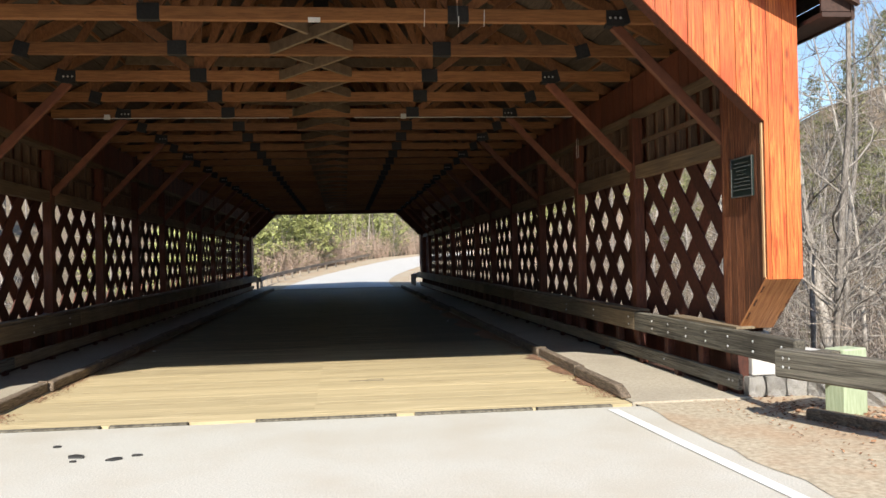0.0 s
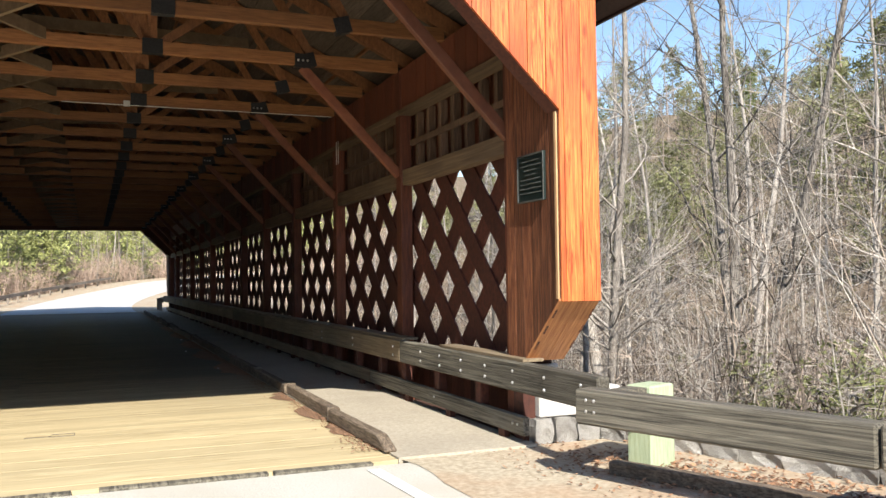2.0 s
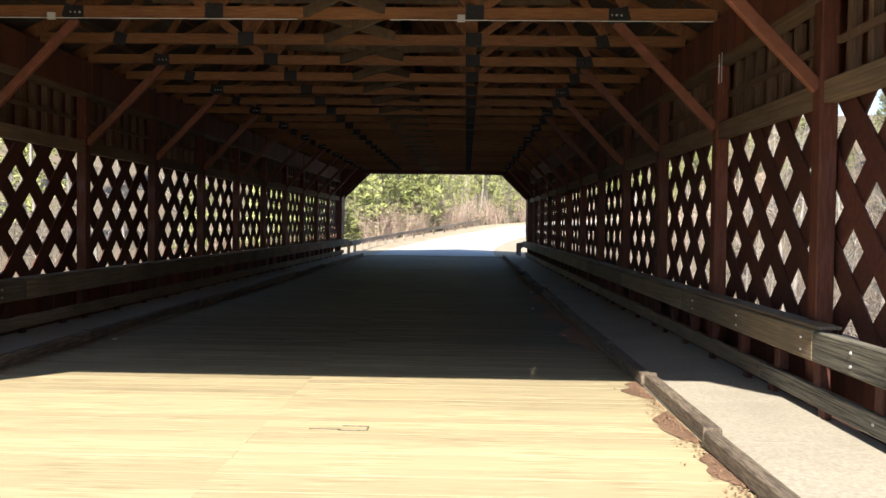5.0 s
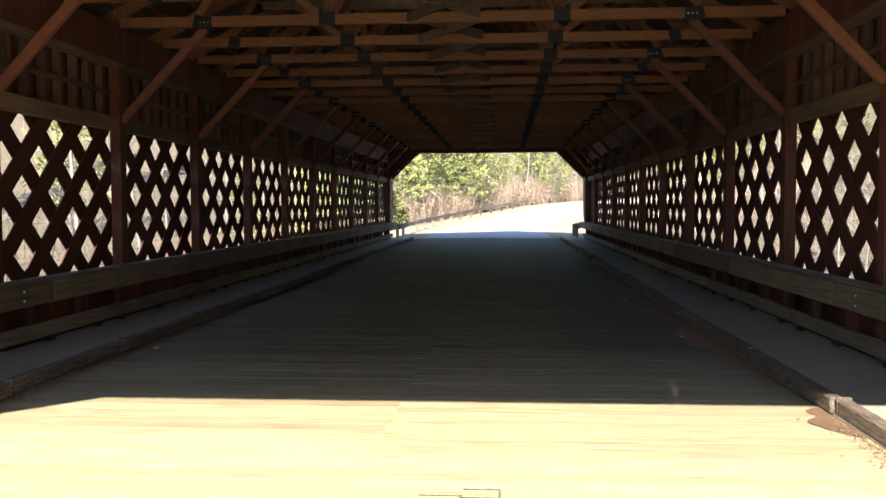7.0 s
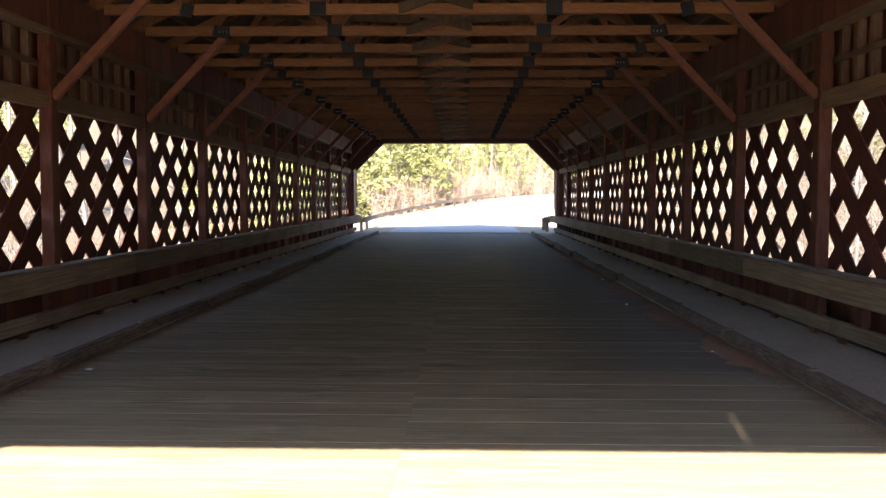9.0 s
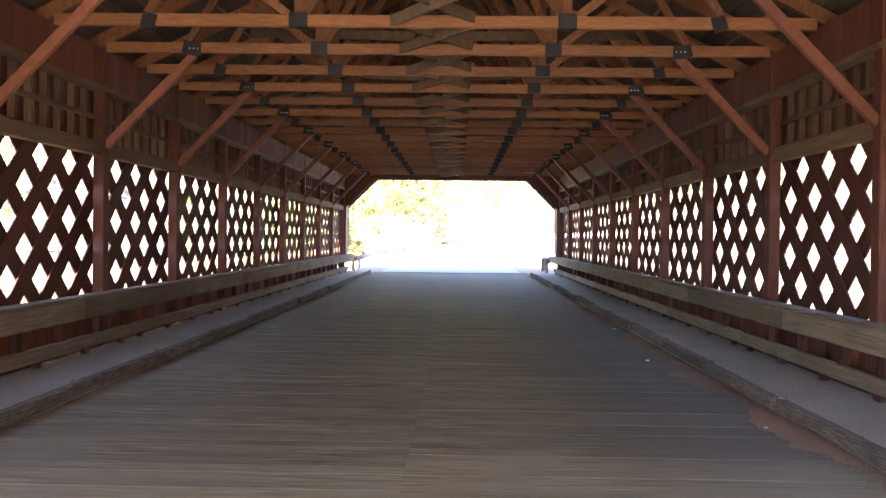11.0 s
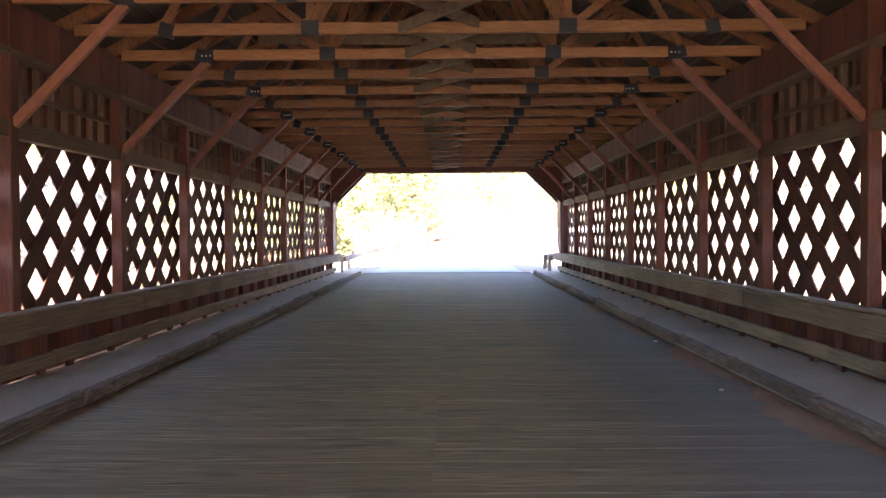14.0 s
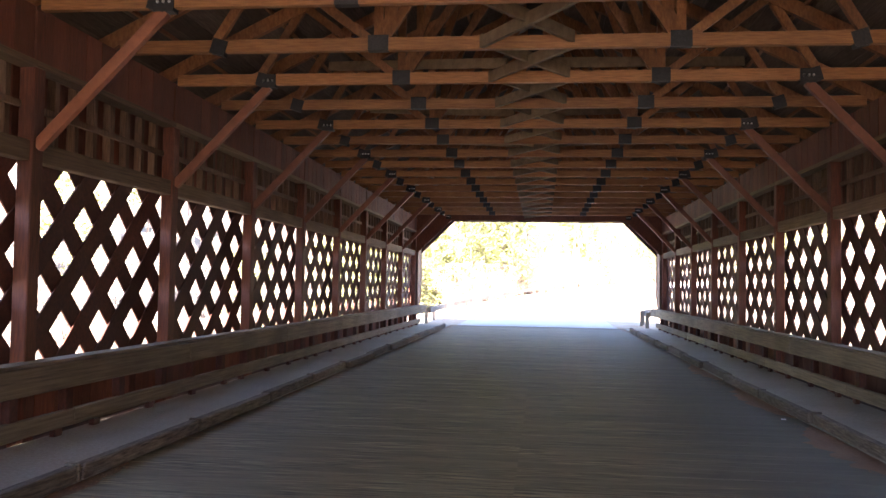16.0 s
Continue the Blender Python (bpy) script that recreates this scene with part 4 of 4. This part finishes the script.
def bare_tree(seed, height, girth, forks=0, detail=2, mat=None, label=""):
    """A leafless tree: trunk, limbs and twigs; forks: how many main stems leave the foot."""
    rnd = random.Random(seed)
    tv, tf, cv, cf = [], [], [], []
    stems = []
    if forks:
        pts = limb(rnd, Vector((0, 0, -0.4)), Vector((0, 0, 1)), height * 0.12, 3, 0.03, 0)
        tube(tv, tf, pts, [girth * 1.25, girth * 1.05, girth, girth * 0.95], 8)
        for k in range(forks):
            a = 6.283 * k / forks + rnd.uniform(-0.4, 0.4) + 0.5
            stems.append((pts[-1], Vector((0.21 * math.cos(a), 0.21 * math.sin(a), 1)), height * rnd.uniform(0.75, 0.88), girth * 0.75))
    else:
        stems.append((Vector((0, 0, -0.4)), Vector((rnd.uniform(-0.06, 0.06), rnd.uniform(-0.06, 0.06), 1)), height, girth))
    for start, way, length, r in stems:
        n = 9
        pts = limb(rnd, start, way, length, n, 0.038, 0.02)
        radii = [r * (1 - 0.88 * (i / n) ** 0.9) * (1.3 if i == 0 and not forks else 1) for i in range(n + 1)]
        tube(tv, tf, pts, radii, 7)
        count = int(length * (2.5 if detail > 1 else 1.3))
        for _ in range(count):
            t = rnd.uniform(0.16, 0.97)
            i = min(int(t * n), n - 1)
            p = pts[i].lerp(pts[i + 1], t * n - i)
            a = rnd.uniform(0, 6.283)
            le = length * rnd.uniform(0.07, 0.22) * (1.15 - 0.6 * t)
            lp = limb(rnd, p, Vector((math.cos(a), math.sin(a), rnd.uniform(0.25, 1.3))), le, 5, 0.16, 0.05)
            r0 = max(radii[i] * rnd.uniform(0.16, 0.34), 0.008)
            tube(cv, cf, lp, [r0 * (1 - 0.8 * k / 5) + 0.002 for k in range(6)], 4)
            for _ in range(4 if detail > 1 else 2):
                j = rnd.randrange(1, 5)
                tp = limb(rnd, lp[j], (lp[j + 1] - lp[j]).normalized() + Vector((rnd.uniform(-1, 1), rnd.uniform(-1, 1), rnd.uniform(-0.4, 0.8))), le * rnd.uniform(0.25, 0.6), 3, 0.22, 0.03)
                tube(cv, cf, tp, [r0 * 0.42 + 0.003, r0 * 0.3 + 0.002, r0 * 0.2 + 0.002, 0.002], 3)
                if detail > 1:
                    for _ in range(2):
                        up = limb(rnd, tp[rnd.randrange(1, 3)], Vector((rnd.uniform(-1, 1), rnd.uniform(-1, 1), rnd.uniform(-0.3, 1))), le * rnd.uniform(0.1, 0.25), 2, 0.2, 0)
                        tube(cv, cf, up, [0.005, 0.004, 0.002], 3)
    t = empty("bare_tree", label or "leafless woodland tree with thin grey branches", "tree", "bare trees")
    for nm, v, f in (("trunk", tv, tf), ("crown", cv, cf)):
        me = bpy.data.meshes.new(nm)
        me.from_pydata(v, [], f)
        me.materials.append(mat or M_BARK)
        for poly in me.polygons:
            poly.use_smooth = True
        ob = new(nm, me)
        ob.parent = t
    return t


def pine_tree(seed, height, girth, low, mat=None, name="pine_tree", label="green pine with open needle tufts", clumps=180, spread=0.2, blades=14, tuft=0.030):
    rnd = random.Random(seed)
    tv, tf, cv, cf = [], [], [], []
    pts = limb(rnd, Vector((0, 0, -0.4)), Vector((0, 0, 1)), height, 8, 0.02, 0.02)
    tube(tv, tf, pts, [girth * (1 - 0.9 * i / 8) for i in range(9)], 7)
    for _ in range(clumps):
        t = low + (1 - low) * rnd.random() ** 0.8
        reach = height * spread * (1.15 - t) ** 0.6 * (0.6 + 0.4 * min(1, (t - low) * 8 + 0.3))
        a = rnd.uniform(0, 6.283)
        d = reach * rnd.uniform(0.25, 1.0)
        c = Vector((d * math.cos(a), d * math.sin(a), height * t + d * 0.15 + rnd.uniform(-0.3, 0.3)))
        if rnd.random() < 0.35:
            tube(tv, tf, [Vector((0, 0, c.z - d * 0.35)), c * 0.6 + Vector((0, 0, (c.z - 0.2 * d) * 0.4)), c], [0.05, 0.03, 0.012], 3)
        size = height * tuft * rnd.uniform(0.6, 1.4)
        for _ in range(blades):
            w = Vector((rnd.gauss(0, 1), rnd.gauss(0, 1), rnd.gauss(0.25, 0.7))).normalized()
            o = w.cross(Vector((rnd.random(), rnd.random(), rnd.random()))).normalized() * size * 0.17
            q = c + Vector((rnd.gauss(0, 0.5), rnd.gauss(0, 0.5), rnd.gauss(0, 0.35))) * size
            i = len(cv)
            cv += [q - o, q + o, q + w * size]
            cf.append((i, i + 1, i + 2))
    t = empty(name, label, "tree" if name == "pine_tree" else "shrub", "pines" if name == "pine_tree" else "shrubs")
    for nm, v, f, m in (("trunk", tv, tf, M_BARK), ("crown", cv, cf, mat or M_PINE)):
        me = bpy.data.meshes.new(nm)
        me.from_pydata(v, [], f)
        me.materials.append(m)
        ob = new(nm, me)
        ob.parent = t
    return t


PALE = "leafless tree with pale sunlit bark"
near_trees = [bare_tree(1, 17, 0.13), bare_tree(2, 15, 0.10), bare_tree(3, 19, 0.15, mat=M_PALEBARK, label=PALE), bare_tree(4, 13, 0.08, mat=M_PALEBARK, label=PALE), bare_tree(5, 11, 0.06)]
forked = bare_tree(6, 20, 0.125, forks=3, mat=M_DARKBARK, label="large forked leafless tree with grey bark")
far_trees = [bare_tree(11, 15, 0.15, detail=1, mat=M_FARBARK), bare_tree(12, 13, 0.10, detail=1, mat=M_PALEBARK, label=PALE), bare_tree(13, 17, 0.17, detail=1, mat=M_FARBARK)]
pines = [pine_tree(21, 20, 0.2, 0.35, clumps=230, blades=20, tuft=0.022), pine_tree(22, 16, 0.17, 0.2, clumps=230, blades=20, tuft=0.024), pine_tree(23, 11, 0.13, 0.08, spread=0.24, clumps=200, blades=20, tuft=0.028)]
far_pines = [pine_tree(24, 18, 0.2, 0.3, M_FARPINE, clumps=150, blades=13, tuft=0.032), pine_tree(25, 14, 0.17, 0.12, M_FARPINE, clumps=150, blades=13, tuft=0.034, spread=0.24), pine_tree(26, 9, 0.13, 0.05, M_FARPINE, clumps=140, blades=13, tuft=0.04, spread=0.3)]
shrubs = [pine_tree(31, 3.2, 0.05, 0.05, M_SHRUB, "evergreen_shrub", "rounded evergreen shrub among bare brush", 80, 0.4, blades=9, tuft=0.048)]
used = set()


def plant(t, x, y, scale, turn, lean=0.0):
    m = Matrix.Translation((x, y, ground_z(x, y) - 0.05)) @ Euler((lean, 0, turn)).to_matrix().to_4x4()
    if t in used:
        ob = copy_thing(t, m)
    else:
        used.add(t)
        ob = t
        ob.matrix_basis = m
    ob.scale = (scale, scale, scale)


plant(forked, 11.7, 5.7, 1.0, 0.9)
plant(near_trees[2], 10.6, 7.8, 0.95, 0.4)
plant(near_trees[2], 14.6, 5.0, 1.0, 2.2)
plant(near_trees[3], 9.0, 6.4, 1.0, 1.1)
plant(near_trees[0], 8.6, 5.2, 0.8, 1.9)
for x, y, size, turn in ((10.0, 1.9, 0.62, 0.3), (10.9, 1.1, 0.5, 2.0), (11.7, 3.0, 0.8, 4.1), (9.7, -0.2, 0.42, 1.2), (9.0, -0.8, 0.4, 0.1), (9.2, 0.9, 0.5, 3.0), (8.9, 2.2, 0.48, 5.0), (9.9, -1.7, 0.45, 2.6)):
    plant(shrubs[0], x, y, size, turn)


def clear(x, y, w=7.0):
    mid = road_left(y) + 3.3 if y > 42 else 0.0
    return abs(x - mid) > w


def scatter(seed, kinds, n, xr, yr, gap, scale, w=7.0):
    rnd = random.Random(seed)
    placed = []
    for _ in range(n * 12):
        if len(placed) >= n:
            break
        x, y = rnd.uniform(*xr), rnd.uniform(*yr)
        if not clear(x, y, w) or any((x - a) ** 2 + (y - b) ** 2 < gap * gap for a, b in placed):
            continue
        placed.append((x, y))
        plant(kinds[rnd.randrange(len(kinds))], x, y, rnd.uniform(*scale), rnd.uniform(0, 6.28), rnd.gauss(0, 0.03))


scatter(41, near_trees, 34, (13, 34), (-7, 46), 2.1, (0.6, 1.0), 13)
scatter(52, near_trees[3:], 16, (9, 16), (6, 42), 2.0, (0.6, 0.95), 9)
scatter(42, far_trees, 56, (22, 56), (-12, 80), 2.4, (0.4, 0.75))
hill_pines = [pine_tree(27, 13, 0.15, 0.1, M_HILLPINE, clumps=190, blades=15, tuft=0.030, spread=0.27), pine_tree(28, 9, 0.12, 0.04, M_HILLPINE, clumps=170, blades=15, tuft=0.036, spread=0.32)]
scatter(57, hill_pines, 95, (29, 62), (-8, 80), 2.0, (0.4, 0.7))
scatter(53, far_pines, 24, (0, 50), (112, 150), 2.2, (0.45, 0.75), 5.5)
scatter(54, far_trees, 40, (0, 50), (108, 140), 2.0, (0.5, 0.8), 5.0)
scatter(55, shrubs, 50, (0, 50), (104, 135), 1.3, (0.7, 1.4), 4.8)
scatter(56, pines, 12, (40, 60), (4, 70), 3.0, (0.3, 0.5))
scatter(43, hill_pines, 46, (58, 90), (-15, 95), 3.2, (0.4, 0.7))
scatter(44, near_trees, 18, (-36, -8.6), (-3, 50), 2.4, (0.7, 1.1), 8.6)
scatter(45, far_trees + far_pines[:2], 28, (-90, -30), (-10, 110), 4.5, (0.8, 1.2))
scatter(46, far_trees, 80, (-26, 60), (92, 150), 2.2, (0.6, 1.0), 7.5)
scatter(47, far_pines, 60, (-36, 60), (112, 165), 2.6, (0.5, 0.85), 8.5)
scatter(48, shrubs, 70, (-26, 60), (76, 130), 1.4, (0.6, 1.3), 7.5)
scatter(49, shrubs, 46, (10.5, 36), (-3, 40), 2.0, (0.35, 0.8), 10.5)
scatter(58, shrubs, 16, (10, 18), (0, 15), 1.6, (0.35, 0.7), 10)
scatter(50, far_pines[2:] + shrubs, 12, (-18, -7), (52, 90), 3.5, (0.6, 0.9), 8.0)
scatter(51, far_trees + far_pines, 18, (-110, 110), (-110, -30), 7.0, (0.8, 1.2), 12.0)


def roadside(seed, kinds, n, yr, out, scale):
    """Trees and bushes that crowd the outer side of the bend."""
    rnd = random.Random(seed)
    for _ in range(n):
        y = rnd.uniform(*yr)
        x = road_left(y) - (4.4 if y < 80 else 3.4) - abs(rnd.gauss(0, out)) - 0.03 * (min(y, 80) - 50)
        plant(kinds[rnd.randrange(len(kinds))], x, y, rnd.uniform(*scale), rnd.uniform(0, 6.28))


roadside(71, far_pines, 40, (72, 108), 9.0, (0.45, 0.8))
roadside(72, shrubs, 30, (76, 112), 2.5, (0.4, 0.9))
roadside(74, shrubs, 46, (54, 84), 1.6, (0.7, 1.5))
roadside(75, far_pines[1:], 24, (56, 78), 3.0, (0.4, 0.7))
roadside(73, far_trees, 60, (60, 112), 6.0, (0.4, 0.75))


def brush(name, seed, n, xr, yr, hi, r, twigs, w=6.9, mat=None, verge=0.0):
    """A tangle of thin upright stems with side twigs."""
    rnd = random.Random(seed)
    vs, fs = [], []
    for _ in range(n):
        x, y = rnd.uniform(*xr), rnd.uniform(*yr)
        if verge:
            y = rnd.uniform(*yr)
            x = road_left(y) - 2.9 - 0.02 * (min(y, 80) - 50) - abs(rnd.gauss(0, verge))
            if noise.noise((x * 0.22, y * 0.13, 7)) < -0.12:
                continue
        elif not clear(x, y, w):
            continue
        h = rnd.uniform(0.35, 1) * hi
        pts = limb(rnd, Vector((x, y, ground_z(x, y) - 0.1)), Vector((rnd.gauss(0, 0.22), rnd.gauss(0, 0.22), 1)), h, 4, 0.14, 0.03)
        rr = r * rnd.uniform(0.5, 1.3)
        tube(vs, fs, pts, [rr, rr * 0.85, rr * 0.65, rr * 0.45, rr * 0.2], 3)
        for _ in range(twigs):
            j = rnd.randrange(1, 4)
            a = rnd.uniform(0, 6.283)
            tp = limb(rnd, pts[j], Vector((math.cos(a), math.sin(a), rnd.uniform(-0.1, 1.0))), h * rnd.uniform(0.12, 0.4), 2, 0.25, 0.0)
            tube(vs, fs, tp, [rr * 0.5, rr * 0.35, rr * 0.15], 3)
    data_thing(name, vs, fs, mat or M_TWIG, "thin pale leafless saplings with fine twigs" if name == "saplings" else "dense tangle of bare brown undergrowth stems", "saplings" if name == "saplings" else "undergrowth", kind="stuff")


brush("undergrowth", 61, 4300, (8.5, 24), (-6, 34), 4.6, 0.011, 7, 8.4)
brush("undergrowth", 62, 2000, (20, 58), (-8, 70), 7.0, 0.026, 5)
brush("undergrowth", 63, 800, (-30, -7.5), (-2, 48), 5.0, 0.016, 5, 7.4)
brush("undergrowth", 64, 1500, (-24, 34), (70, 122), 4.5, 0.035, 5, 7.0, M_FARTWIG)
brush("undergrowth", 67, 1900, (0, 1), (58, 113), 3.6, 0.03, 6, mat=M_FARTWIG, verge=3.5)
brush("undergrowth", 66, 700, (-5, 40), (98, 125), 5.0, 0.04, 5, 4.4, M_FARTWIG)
brush("undergrowth", 65, 450, (-60, -25), (-5, 80), 7.5, 0.035, 4)

brush("saplings", 68, 170, (8.8, 18), (0.5, 16), 8.5, 0.009, 12, 8.5, M_PALETWIG)
brush("saplings", 69, 110, (8.8, 20), (-4, 24), 4.0, 0.006, 12, 8.6, M_PALETWIG)

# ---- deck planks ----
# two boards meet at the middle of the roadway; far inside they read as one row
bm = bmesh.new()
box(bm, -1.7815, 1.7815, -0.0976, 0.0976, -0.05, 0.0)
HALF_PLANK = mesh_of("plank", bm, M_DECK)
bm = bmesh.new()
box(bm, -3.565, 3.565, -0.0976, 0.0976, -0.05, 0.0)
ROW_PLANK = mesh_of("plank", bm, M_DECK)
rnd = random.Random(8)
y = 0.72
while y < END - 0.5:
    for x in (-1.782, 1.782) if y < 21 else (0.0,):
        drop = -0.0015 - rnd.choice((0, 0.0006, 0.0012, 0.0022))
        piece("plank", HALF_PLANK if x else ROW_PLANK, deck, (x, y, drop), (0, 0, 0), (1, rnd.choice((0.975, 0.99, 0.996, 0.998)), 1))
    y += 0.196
bm = bmesh.new()
for x0, x1 in ((-3.6, -2.2), (-2.1, -1.3), (-0.6, 0.9), (1.1, 2.4), (2.45, 3.3)):
    box(bm, x0, x1, 0.505, 0.605, -0.05, 0.006 + 0.004 * (x0 > 0))
ob = part("edge_strip", bm, M_RAIL, deck, "broken dark timber strip at the deck edge")

# small worn patch in the deck
patch = empty("deck_patch", "small dark worn patch let into the deck planks", "deck patch")
bm = bmesh.new()
for a, b, c, d in ((0.64, 0.87, 3.25, 3.256), (0.66, 0.88, 3.40, 3.408), (0.872, 0.884, 3.25, 3.408), (0.40, 0.66, 3.28, 3.286)):
    box(bm, a, b, c, d, -0.01, 0.0035)
part("patch", bm, M_RAIL, patch)

# a few scraps on the deck
for x, y, w in ((3.34, 18.13, 0.035), (3.2, 9.6, 0.02), (-3.3, 8.4, 0.03), (3.05, 13.9, 0.025)):
    bm = bmesh.new()
    prism(bm, [(x - w, y - w * 0.6), (x + w * 0.8, y - w), (x + w, y + w * 0.7), (x - w * 0.5, y + w)], 2, 0.001, 0.012)
    mesh_thing("paper_scrap", bm, M_PAINT, "tiny crumpled white scrap lying on the deck", "litter", "litter scraps")
